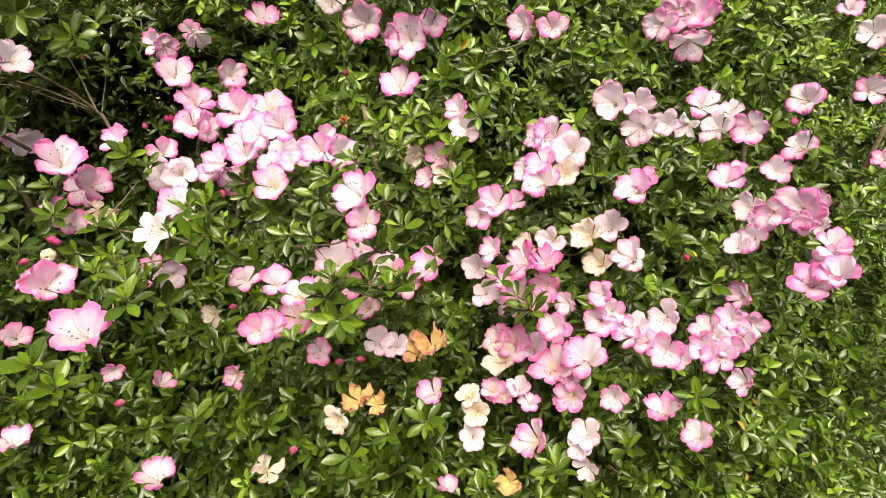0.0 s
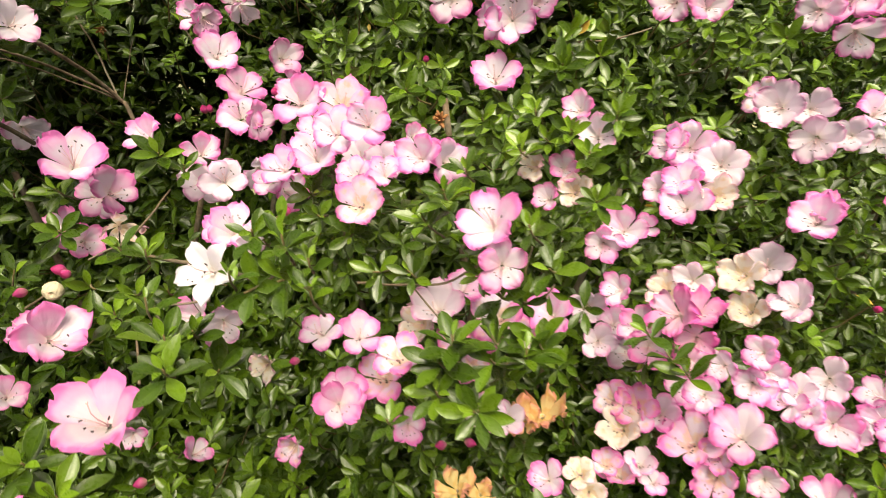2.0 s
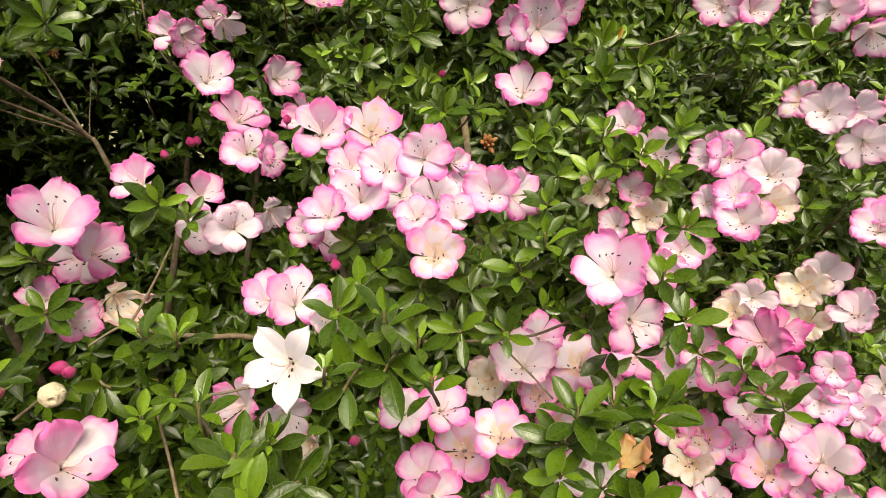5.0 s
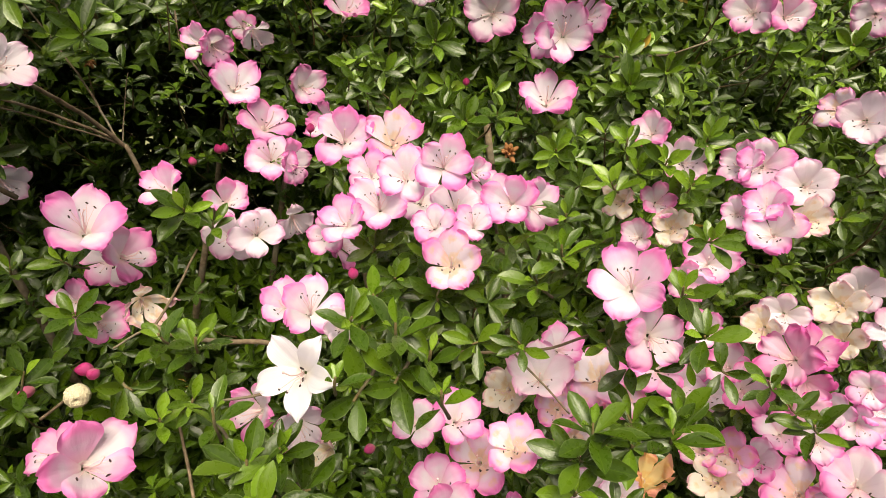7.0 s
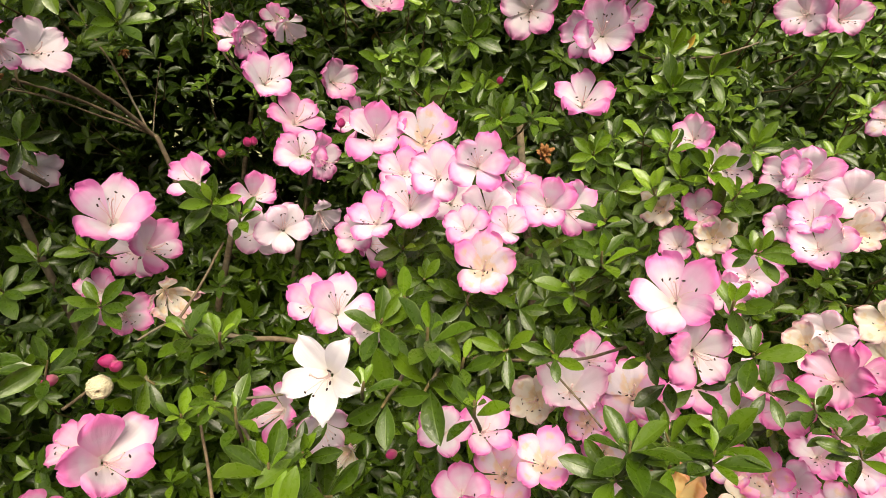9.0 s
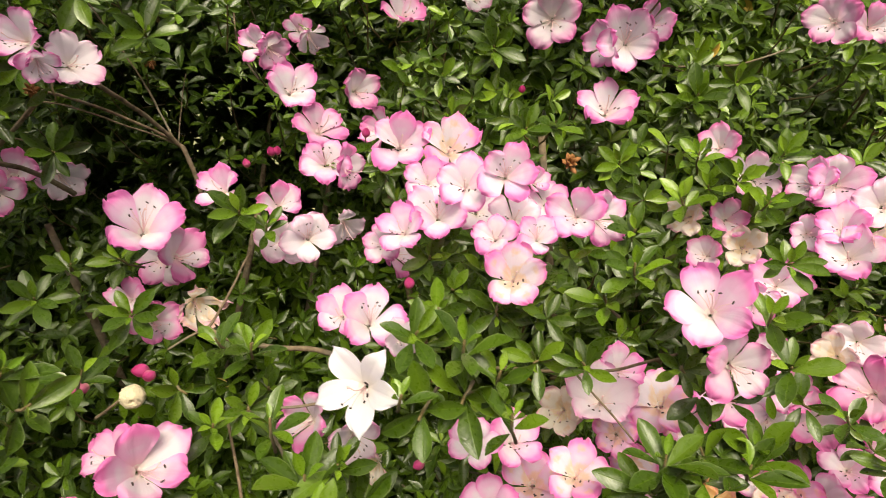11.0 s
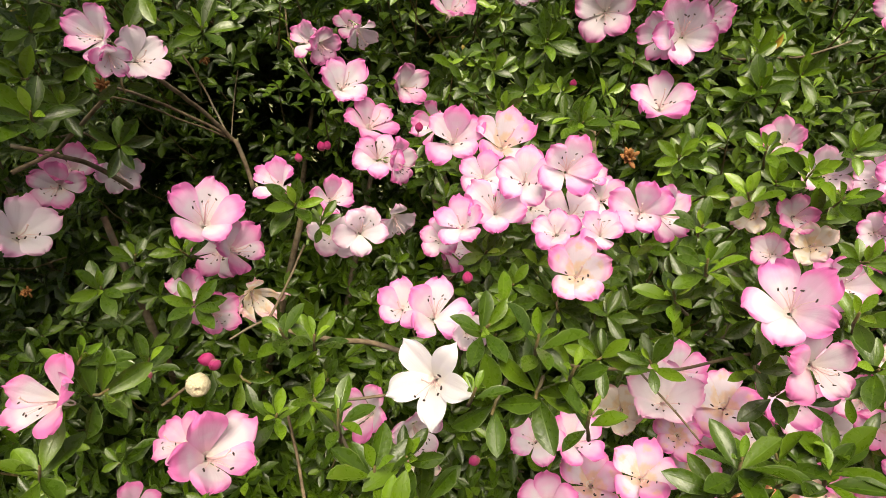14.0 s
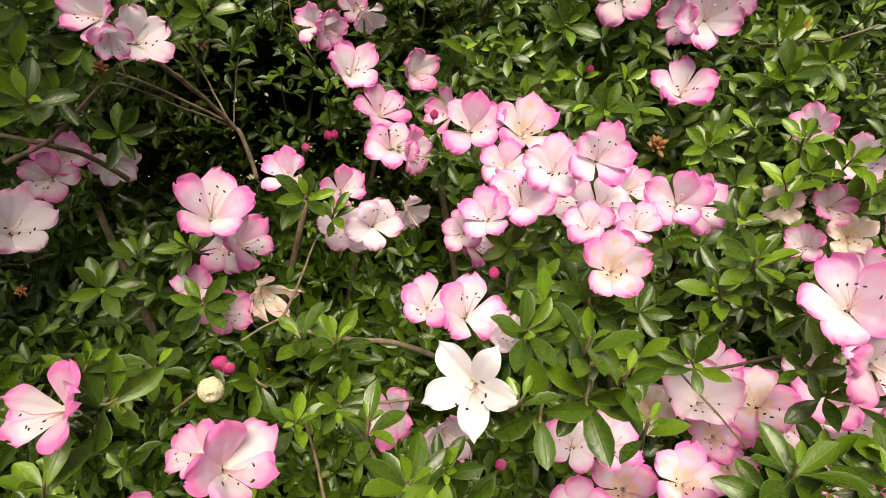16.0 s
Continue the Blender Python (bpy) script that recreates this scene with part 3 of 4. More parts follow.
bloom("pale", 0.395, 0.688, 0.866, 4.1, -36, 29, 16)
bloom("spot", 0.074, 0.662, 0.795, 3.7, -21, 61, -1)
bloom("cream", 0.037, 0.642, 0.799, 3.9, -41, 58, -14)
bloom("pale", 0.197, 0.621, 0.722, 3.7, -36, 28, -3)
bloom("rust", 0.094, 0.592, 0.686, 3.8, -24, 37, -3)
bloom("pale", 0.205, 0.610, 0.692, 3.7, -30, 4, 4)
bloom("rosy", 0.009, 0.599, 0.678, 3.2, -1, 76, -7)
bloom("pale", -0.197, 1.034, 1.333, 5.2, 12, 24, 7)
bloom("rosy", -0.492, 0.549, 0.943, 3.6, 51, 50, -16)
bloom("rosy", -0.421, 0.590, 0.864, 2.7, 20, 13, 5)
bloom("spot", -0.262, 0.581, 0.865, 3.4, -16, 11, -13)
bloom("spot", -0.091, 0.595, 0.958, 3.3, -15, 37, 2)
bloom("pink", 0.117, 0.764, 1.094, 3.5, -27, 24, -3)
bloom("rosy", 0.050, 0.717, 1.039, 4.1, -20, 14, 0)
bloom("pink", 0.105, 0.745, 1.054, 3.2, -9, 35, 9)
bloom("pale", 0.260, 0.698, 0.984, 4.1, -18, 23, 15)
bloom("pale", 0.411, 0.713, 1.000, 3.8, -55, 37, 19)
bloom("pink", 0.431, 0.791, 1.090, 3.6, -48, 47, 16)
bloom("pink", 0.449, 0.732, 1.023, 3.7, -49, 18, -4)
bloom("rosy", 0.528, 0.698, 0.986, 4.5, -73, 31, 13)
bloom("pink", 0.490, 0.708, 1.032, 4.1, -60, -15, -11)
bloom("pale", 0.531, 0.732, 1.028, 3.8, -69, 21, -11)
bloom("pink", 0.343, 0.915, 1.315, 5.0, -72, -2, 18)
bloom("rosy", 0.397, 0.908, 1.309, 5.9, -42, 19, -6)
bloom("rosy", 0.811, 0.995, 1.069, 4.0, -47, 32, -5)
bloom("pink", 0.749, 1.088, 1.330, 4.2, -22, 31, 14)
bloom("spot", 0.174, 0.629, 0.837, 3.7, -39, 24, -11)
bloom("pale", 0.112, 0.657, 0.801, 3.7, -16, 65, 1)
bloom("pink", -0.272, 0.683, 1.096, 3.8, 50, 18, 12)
bloom("deep", 0.124, 0.620, 0.955, 3.2, -8, 22, 5)


# ---- buds, dry ball, bud scales ----
def lumpy_ball(name, mat, r, rough, seed, squash=1.0, uv=False):
    bm = bmesh.new()
    bmesh.ops.create_icosphere(bm, subdivisions=4, radius=1.0)
    for v in bm.verts:
        n = noise.noise(v.co * 2.2 + Vector((seed, 0, 0))) * rough + noise.noise(v.co * 6.5 + Vector((seed, 5, 0))) * rough * 0.55
        n += abs(noise.noise(v.co * 4.2 + Vector((0, seed, 2)))) * rough * 0.9
        n -= 4.5 * rough * max(0.0, 1 - (v.co - Vector((0.22, -0.18, 0.95))).length / 0.30)
        v.co = v.co * (1 + n) * r
        v.co.z *= squash
    me = bpy.data.meshes.new(name)
    bm.to_mesh(me)
    bm.free()
    me.materials.append(mat)
    me.polygons.foreach_set("use_smooth", [True] * len(me.polygons))
    return me


def bud_mesh(seed):
    """A closed flower bud, its tip up +z, of three overlapping rolled petals; length 1."""
    verts, faces, uvs = [], [], []
    for k in range(3):
        base = len(verts)
        for i in range(9):
            u = i / 8
            r = 0.33 * math.sin(math.pi * (0.12 + 0.84 * u)) ** 0.9 * (1 + 0.05 * k)
            for j in range(9):
                v = j / 8
                a = k * 2.1 + seed + v * 3.0 + 0.9 * u
                rr = r * (1.0 + 0.18 * v)
                verts.append((math.cos(a) * rr, math.sin(a) * rr, u * (1 - 0.06 * v)))
                uvs.append((u, v))
        for i in range(8):
            for j in range(8):
                q = base + i * 9 + j
                faces.append((q, q + 1, q + 10, q + 9))
    n0 = len(faces)
    tube(verts, faces, [(0.02, 0.05, -0.75), (0.01, 0.02, -0.3), (0, 0, -0.02), (0, 0, 0.10)], [0.05, 0.05, 0.09, 0.12], 6)
    uvs += [(0.0, 0.5)] * (len(verts) - len(uvs))
    return mesh_from("bud", verts, faces, [M_BUD, M_CALYX], uvs, [0 if i < n0 else 1 for i in range(len(faces))])


BUDS = [bud_mesh(i * 1.3) for i in range(3)]


def bud(x, y, z, cm, yaw, pitch):
    p = shrub_at(x)
    r = cm / 100
    SITES.append((x, y, z, r * 0.3))
    part("bud", BUDS[dice.randrange(3)], p, local(p, facing(x, y, z, yaw, pitch, dice.uniform(0, 360)) @ Matrix.Diagonal((r, r, r, 1))), "closed dark pink flower bud")


def dry_ball(x, y, z, cm):
    p = shrub_at(x)
    SITES.append((x, y, z, cm / 200))
    part("dry_bloom", lumpy_ball("dry_bloom", M_PUFF, cm / 210, 0.13, 3, 0.92), p, local(p, facing(x, y, z, 10, 10, 0)), "curled dry cream-coloured ball of dead petals")


def scale_mesh():
    verts, faces = [], []
    tube(verts, faces, [(0, 0, 0.1), (0, 0.03, 0.55), (0, 0.0, 0.8), (0, -0.06, 1.0)], [0.08, 0.22, 0.17, 0.02], 6)
    return mesh_from("scale", [(x, y * 0.45, z) for x, y, z in verts], faces, [M_SCALE])


SCALE, CORE = scale_mesh(), lumpy_ball("spent_bud", M_SCALE, 0.32, 0.2, 6)


def bud_scales(x, y, z, cm, yaw, pitch):
    """A tuft of dry brown scales left where a flower fell."""
    p = shrub_at(x)
    r = cm / 200
    tuft = part("spent_bud", CORE, p, local(p, facing(x, y, z, yaw, pitch, 0) @ Matrix.Diagonal((r, r, r, 1))), "dry brown scales of a spent flower bud")
    for k in range(14):
        l = dice.uniform(0.65, 1.05)
        part("scale", SCALE, tuft, pose(0, 0, 0, 0, 0, k * 137.5) @ pose(0, 0, 0, -(14 + 6 * k), 0, 0) @ Matrix.Diagonal((l, l, l, 1)))


bud(-0.4300, 0.568, 1.051, 1.15, -35, 25)
bud(-0.4275, 0.567, 1.049, 1.0, 5, 20)
dry_ball(-0.440, 0.562, 1.035, 1.6)
bud(-0.428, 0.856, 1.146, 1.2, -10, 60)
bud(-0.423, 0.857, 1.147, 1.1, 20, 65)
bud(-0.441, 0.811, 1.141, 1.0, 0, 70)
bud(-0.313, 0.775, 1.178, 1.0, 20, 60)
bud(-0.263, 0.630, 1.086, 1.0, 0, 75)
bud(-0.507, 0.614, 1.008, 1.2, -30, 0)
bud(-0.153, 0.891, 1.215, 1.0, 0, 50)
bud(-0.096, 0.539, 0.919, 1.0, 70, 0)
bud(-0.112, 0.538, 0.916, 1.0, -70, 0)
bud(0.328, 0.673, 0.994, 1.0, -40, 20)
bud(-0.389, 0.555, 0.845, 1.2, -60, 0)
bud(-0.251, 0.596, 0.956, 1.0, -50, 10)
bud(-0.185, 0.553, 0.780, 1.2, 0, 0)
bud(0.556, 0.876, 1.141, 1.4, 0, 80)
bud_scales(-0.130, 0.727, 1.164, 2.2, -10, 30)
bud_scales(-0.537, 0.665, 1.221, 1.6, 10, 0)
bud_scales(-0.572, 0.903, 1.242, 2.0, 10, -60)
bud_scales(-0.631, 0.657, 1.055, 1.2, 10, 0)


# ---- leaves ----
LEAF_U = (0.0, 0.10, 0.30, 0.52, 0.72, 0.88, 0.96, 1.0)
LEAF_W = (0.016, 0.052, 0.128, 0.186, 0.182, 0.116, 0.050, 0.004)


def leaf_points(us, ws, droop, fold):
    """Points of a leaf of length 1 along +y, its upper side +z."""
    pts, uvs = [], []
    for u, w in zip(us, ws):
        for v in (-1, 0, 1):
            pts.append((v * w, u, -droop * u * u + abs(v) * fold * w * 2))
            uvs.append((u, (v + 1) / 2))
    return np.array(pts), uvs


def leaf_faces(n):
    return [(3 * i + j, 3 * i + j + 1, 3 * i + j + 4, 3 * i + j + 3) for i in range(n - 1) for j in range(2)]


def leaf_mesh(mat, droop, fold):
    pts, uvs = leaf_points(LEAF_U, LEAF_W, droop, fold)
    return mesh_from("leaf", pts, leaf_faces(len(LEAF_U)), [mat], uvs)


LEAVES = {"leaf": [leaf_mesh(M_LEAF, d, f) for d, f in ((0.05, 0.25), (0.14, 0.35), (0.22, 0.2), (-0.06, 0.4))],
          "young": [leaf_mesh(M_YOUNG, d, f) for d, f in ((0.05, 0.4), (-0.08, 0.5), (0.15, 0.35))]}


def stem_mesh(length, r):
    verts, faces = [], []
    tube(verts, faces, [(0, 0, 0.006), (0, 0.04 * length, -0.3 * length), (0.06 * length, 0.14 * length, -0.65 * length), (0.10 * length, 0.26 * length, -length)], [r * 0.8, r, r * 1.1, r * 1.3], 6)
    return mesh_from("twig", verts, faces, [M_TWIG])


TWIGS = [stem_mesh(l, 0.0009) for l in (0.014, 0.020, 0.028)]
SPRIGS = []


def crosses_flower(m):
    """Whether the leaf laid by m would cut through the bowl of a flower."""
    pts = [m @ Vector((0, u, 0)) for u in (0.0, 0.3, 0.6, 0.85, 1.0)] + [m @ Vector((s * 0.2, 0.5, 0)) for s in (-1, 1)]
    for inv, c, r in MOUTHS:
        if (pts[2] - c).length > r + 0.05:
            continue
        sides = set()
        for p in pts:
            q = inv @ p
            rad = math.hypot(q.x, q.y) / r
            if rad < 1.02:
                sides.add(q.z / r > -0.74 * max(0.0, 1 - rad) ** 1.15 - 0.1)
        if len(sides) == 2:
            return True
    return False


def sprig(x, y, z, cm, yaw, pitch, count=7, young=2, fresh=0.04, spread=74):
    """A leafy shoot tip: a whorl of leaves cm long round a twig, with young leaves in its middle."""
    p = shrub_at(x)
    for inv, c, r in MOUTHS:
        q = inv @ Vector((x, y, z))
        rad = math.hypot(q.x, q.y)
        if -1.3 * r < q.z < 0.6 * r and rad < 0.95 * r:
            k = 1.05 * r / max(rad, 0.1 * r)
            x, y, z = inv.inverted() @ Vector((q.x * k, q.y * k, min(q.z, -0.1 * r)))
    SPRIGS.append((x, y, z, cm / 100))
    tw = part("twig", TWIGS[dice.randrange(3)], p, local(p, facing(x, y, z, yaw, pitch, 0)))
    for i in range(count + young):
        old = i < count
        lay = i / max(1, count)
        size = cm / 100 * (dice.uniform(0.75, 1.1) if old else dice.uniform(0.42, 0.6))
        tilt = (90 - spread + 25 * lay + dice.uniform(-14, 14)) if old else dice.uniform(42, 70)
        turn = i * 137.5 + dice.uniform(-18, 18)
        m = pose(0, 0, 0, 0, 0, turn) @ pose(0, 0.0015, -0.011 * (1 - lay) if old else 0.003, tilt, dice.uniform(-18, 18), 0) @ Matrix.Diagonal((size * dice.uniform(0.9, 1.15), size, size, 1))
        if crosses_flower(facing(x, y, z, yaw, pitch, 0) @ m):
            continue
        kind = "leaf" if old and dice.random() > fresh else "young"
        part("leaf", LEAVES[kind][dice.randrange(len(LEAVES[kind]))], tw, m)


sprig(-0.262, 0.482, 1.091, 1.8, 19, 63, 3, 4, 0.45)
sprig(-0.227, 0.502, 1.108, 2.6, 4, 69, 5, 3)
sprig(-0.209, 0.498, 1.094, 2.2, 7, 62, 5, 3)
sprig(-0.227, 0.493, 1.083, 2.8, -11, 18, 6, 0)
sprig(-0.248, 0.490, 1.076, 2.8, -11, 14, 5, 0)
sprig(-0.204, 0.478, 1.082, 2.2, -8, 71, 4, 4, 0.45)
sprig(-0.121, 0.570, 1.126, 2.3, -21, 59, 7, 4)
sprig(-0.136, 0.572, 1.104, 2.4, -39, 55, 8, 3)
sprig(-0.146, 0.567, 1.060, 2.2, -33, 47, 7, 2)
sprig(-0.039, 0.686, 1.177, 2.5, -21, 53, 5, 5, 0.45)
sprig(-0.005, 0.682, 1.161, 2.6, -13, 45, 5, 5, 0.45)
sprig(0.011, 0.666, 1.144, 2.6, -10, 43, 5, 5, 0.45)
sprig(-0.052, 0.673, 1.144, 2.5, -38, 46, 6, 4, 0.45)
sprig(-0.059, 0.528, 1.114, 2.3, -30, 53, 5, 4, 0.45)
sprig(-0.041, 0.528, 1.083, 2.4, -32, 37, 5, 2)
sprig(-0.078, 0.534, 1.020, 2.9, -63, 64, 8, 2)
sprig(-0.043, 0.535, 1.019, 2.7, -56, 67, 7, 3)
sprig(-0.308, 0.485, 1.038, 3.0, 27, 76, 7, 2)
sprig(-0.361, 0.568, 1.068, 2.7, 30, 67, 7, 2)
sprig(-0.382, 0.568, 1.072, 2.5, -3, 63, 6, 2)
sprig(-0.332, 0.510, 1.053, 2.2, 28, 81, 6, 3)
sprig(-0.384, 0.550, 1.021, 2.1, 30, 54, 6, 4, 0.45)
sprig(-0.481, 0.575, 1.041, 2.7, 77, 72, 6, 2)
sprig(-0.476, 0.509, 1.079, 2.5, 90, 58, 5, 4, 0.45)
sprig(-0.467, 0.505, 1.064, 2.9, 72, 37, 6, 1)
sprig(-0.494, 0.489, 1.025, 2.9, 58, 64, 6, 1)
sprig(-0.526, 0.649, 1.091, 2.3, 42, 47, 7, 3)
sprig(-0.393, 0.712, 1.107, 2.3, 27, 55, 7, 3)
sprig(-0.532, 0.586, 1.206, 2.9, 42, 34, 7, 2)
sprig(-0.517, 0.658, 1.220, 2.2, 42, -38, 3, 0)
sprig(-0.111, 0.511, 1.032, 3.1, -27, 78, 8, 2)
sprig(-0.120, 0.507, 1.015, 3.1, -45, 55, 7, 1)
sprig(-0.054, 0.523, 1.016, 2.9, -17, 79, 6, 3)
sprig(-0.080, 0.522, 1.009, 2.9, -24, 48, 5, 0)
sprig(0.069, 0.606, 0.993, 2.7, -57, 56, 5, 2)
sprig(0.109, 0.597, 0.956, 3.1, -59, 59, 7, 3)
sprig(0.093, 0.607, 0.969, 2.8, -67, 54, 5, 0)
sprig(-0.252, 0.515, 1.108, 2.3, 19, 46, 6, 1)
sprig(-0.074, 0.553, 1.050, 2.4, -18, 45, 6, 1)
sprig(-0.055, 0.552, 1.045, 2.1, -11, 35, 5, 0)
sprig(-0.038, 0.546, 1.056, 2.0, -23, 4, 5, 0)
sprig(-0.007, 0.552, 1.041, 2.1, -17, 25, 5, 1)
sprig(-0.058, 0.537, 1.081, 2.7, -11, -18, 4, 0)
sprig(-0.498, 0.669, 1.089, 2.5, 1, 45, 7, 4)
sprig(-0.121, 0.502, 0.992, 2.3, -13, 56, 7, 2)
sprig(-0.157, 0.498, 0.968, 2.1, -7, 59, 6, 1)
sprig(-0.095, 0.496, 0.986, 2.3, -8, 57, 7, 1)
sprig(-0.249, 0.665, 1.097, 2.3, 6, 36, 7, 2)
sprig(-0.247, 0.525, 1.098, 2.0, 8, 42, 6, 2)
sprig(-0.241, 0.539, 1.111, 2.0, 6, 39, 5, 2)
sprig(-0.175, 0.579, 1.055, 2.5, -28, 24, 7, 2)
sprig(-0.200, 0.605, 1.078, 2.3, 0, 10, 8, 3)
sprig(-0.231, 0.617, 1.090, 2.1, 4, 29, 7, 2)
sprig(-0.293, 0.496, 1.038, 2.6, 16, 56, 7, 4)
sprig(-0.351, 0.529, 1.050, 1.9, 23, 31, 8, 2)
sprig(-0.362, 0.594, 1.021, 2.0, 21, 46, 7, 2)
sprig(-0.085, 0.570, 1.091, 2.2, -36, 10, 7, 1)
sprig(-0.092, 0.547, 1.069, 1.8, -16, 24, 6, 1)
sprig(-0.408, 0.565, 1.037, 2.1, 48, 14, 5, 1)
sprig(-0.548, 0.634, 1.070, 2.6, 37, 36, 8, 2)
sprig(-0.466, 0.617, 1.066, 2.4, 31, 29, 8, 2)
sprig(-0.412, 0.703, 1.122, 3.1, 22, 32, 7, 2)
sprig(-0.550, 0.690, 1.173, 2.9, 34, 16, 7, 1)
sprig(0.007, 0.688, 1.124, 3.0, -22, 22, 9, 2)
sprig(-0.103, 0.627, 1.132, 2.4, -12, 43, 7, 3)
sprig(-0.086, 0.730, 1.164, 2.6, -12, 28, 8, 3)
sprig(-0.166, 0.751, 1.189, 2.4, -3, 25, 8, 3)
sprig(0.003, 0.798, 1.217, 2.9, -18, 32, 9, 3)
sprig(-0.190, 0.843, 1.260, 3.1, -1, 18, 9, 2)
sprig(-0.609, 0.697, 1.261, 2.6, 38, 18, 7, 2)
sprig(-0.593, 0.737, 1.285, 2.7, 35, 36, 7, 2)
sprig(-0.613, 0.684, 1.224, 2.6, 29, 11, 6, 3)
sprig(-0.590, 0.689, 1.204, 2.5, 47, 13, 7, 2)
sprig(-0.577, 0.711, 1.236, 2.8, 35, 0, 5, 1)
sprig(-0.648, 0.686, 1.236, 2.6, 41, 20, 8, 2)
sprig(-0.597, 0.711, 1.303, 2.6, 36, 15, 8, 2)
sprig(-0.541, 0.743, 1.295, 3.3, 31, 5, 7, 1)
sprig(-0.540, 0.840, 1.269, 3.6, 27, 28, 7, 3)
sprig(-0.025, 0.690, 1.152, 2.5, -29, 29, 8, 3)
sprig(0.047, 0.717, 1.175, 2.6, -14, 36, 8, 3)
sprig(0.013, 0.629, 1.109, 2.4, -15, 25, 8, 2)
sprig(-0.095, 0.451, 1.016, 2.5, -20, 37, 9, 3)
sprig(-0.295, 0.457, 1.032, 2.4, 18, 55, 7, 3)
sprig(-0.359, 0.425, 0.956, 3.0, 52, 60, 7, 5)
sprig(-0.384, 0.436, 0.972, 3.0, 30, 55, 7, 5)
sprig(0.111, 0.698, 0.905, 2.9, -30, 29, 7, 3)
sprig(0.347, 0.620, 0.812, 2.9, -51, 41, 8, 2)
sprig(0.256, 0.600, 0.744, 3.1, -47, 68, 9, 4)
sprig(0.150, 0.555, 0.746, 3.3, -42, 74, 9, 3)
sprig(-0.020, 0.543, 0.829, 2.7, -26, 45, 8, 1)
sprig(-0.112, 0.527, 0.789, 3.1, -14, 51, 8, 1)
sprig(-0.304, 0.548, 0.826, 2.8, 15, 57, 8, 2)
sprig(-0.065, 0.546, 0.807, 2.8, -20, 47, 8, 1)
sprig(-0.188, 0.854, 1.255, 3.0, -1, 19, 8, 3)
sprig(0.046, 0.813, 1.230, 2.7, -21, 21, 8, 2)
sprig(-0.003, 0.804, 1.208, 2.7, -17, 23, 8, 3)
sprig(0.276, 0.860, 1.255, 2.8, -35, 19, 8, 2)
sprig(0.505, 0.892, 1.220, 2.8, -44, 21, 8, 2)
sprig(0.353, 0.738, 1.123, 2.4, -44, 28, 8, 2)
sprig(0.210, 0.741, 1.091, 2.4, -36, 32, 8, 2)
sprig(0.321, 0.730, 1.003, 2.5, -43, 27, 8, 2)
sprig(0.360, 0.662, 0.961, 2.5, -49, 31, 8, 2)
sprig(0.505, 0.688, 0.762, 2.8, -54, 39, 8, 2)
sprig(0.709, 0.792, 0.667, 3.3, -56, 37, 8, 2)
sprig(-0.282, 0.502, 1.004, 2.8, 34, 45, 6, 1)


# ---- branches ----
def branch(name, points, r0, r1, mat=None):
    p = shrub_at(points[-1][0])
    pts = [Vector(q) for q in points]
    fine = []
    for i in range(len(pts) - 1):
        a, b, c, d = pts[max(i - 1, 0)], pts[i], pts[i + 1], pts[min(i + 2, len(pts) - 1)]
        for k in range(6):
            t = k / 6
            fine.append(0.5 * (2 * b + (c - a) * t + (2 * a - 5 * b + 4 * c - d) * t * t + (3 * b - a - 3 * c + d) * t ** 3))
    fine.append(pts[-1])
    n = len(fine)
    radii = [(r0 + (r1 - r0) * i / (n - 1)) * (1 + 0.10 * math.sin(i * 2.1) * (i % 3 == 0)) for i in range(n)]
    fine = [f + noise.noise_vector(f * 40) * 0.0012 for f in fine]
    verts, faces = [], []
    tube(verts, faces, [f - p.location for f in fine], radii, 8)
    part(name, mesh_from(name, verts, faces, [mat or M_BARK]), p)


branch("branch", [(-0.504, 0.838, 1.105), (-0.513, 0.833, 1.153), (-0.520, 0.831, 1.162), (-0.534, 0.794, 1.197), (-0.536, 0.731, 1.227)], 0.0026, 0.0020)
branch("branch", [(-0.521, 0.831, 1.163), (-0.556, 0.802, 1.191), (-0.561, 0.745, 1.210), (-0.567, 0.716, 1.219)], 0.0016, 0.0014)
branch("branch", [(-0.523, 0.830, 1.162), (-0.556, 0.799, 1.184), (-0.565, 0.743, 1.204), (-0.579, 0.723, 1.210)], 0.0010, 0.0008)
branch("branch", [(-0.523, 0.835, 1.161), (-0.561, 0.871, 1.209), (-0.601, 0.905, 1.251), (-0.654, 0.942, 1.305)], 0.0013, 0.0010)
branch("branch", [(-0.530, 0.855, 1.159), (-0.537, 0.890, 1.199), (-0.537, 0.911, 1.230)], 0.0007, 0.0005)
branch("branch", [(-0.300, 0.628, 1.022), (-0.334, 0.622, 1.038), (-0.366, 0.612, 1.045), (-0.395, 0.613, 1.051), (-0.412, 0.619, 1.057)], 0.0022, 0.0016)
branch("branch", [(-0.412, 0.619, 1.055), (-0.410, 0.660, 1.067), (-0.409, 0.708, 1.085)], 0.0011, 0.0009)
branch("branch", [(-0.412, 0.620, 1.056), (-0.424, 0.612, 1.052), (-0.436, 0.604, 1.046)], 0.0010, 0.0008)
branch("branch", [(-0.444, 0.574, 1.034), (-0.456, 0.570, 1.026), (-0.468, 0.562, 1.018)], 0.0009, 0.0011)
branch("branch", [(-0.313, 0.567, 1.029), (-0.340, 0.569, 1.024), (-0.372, 0.571, 1.018)], 0.0011, 0.0009)
branch("branch", [(-0.364, 0.533, 0.967), (-0.370, 0.545, 0.974), (-0.377, 0.560, 0.988), (-0.390, 0.584, 0.998)], 0.0012, 0.0010)
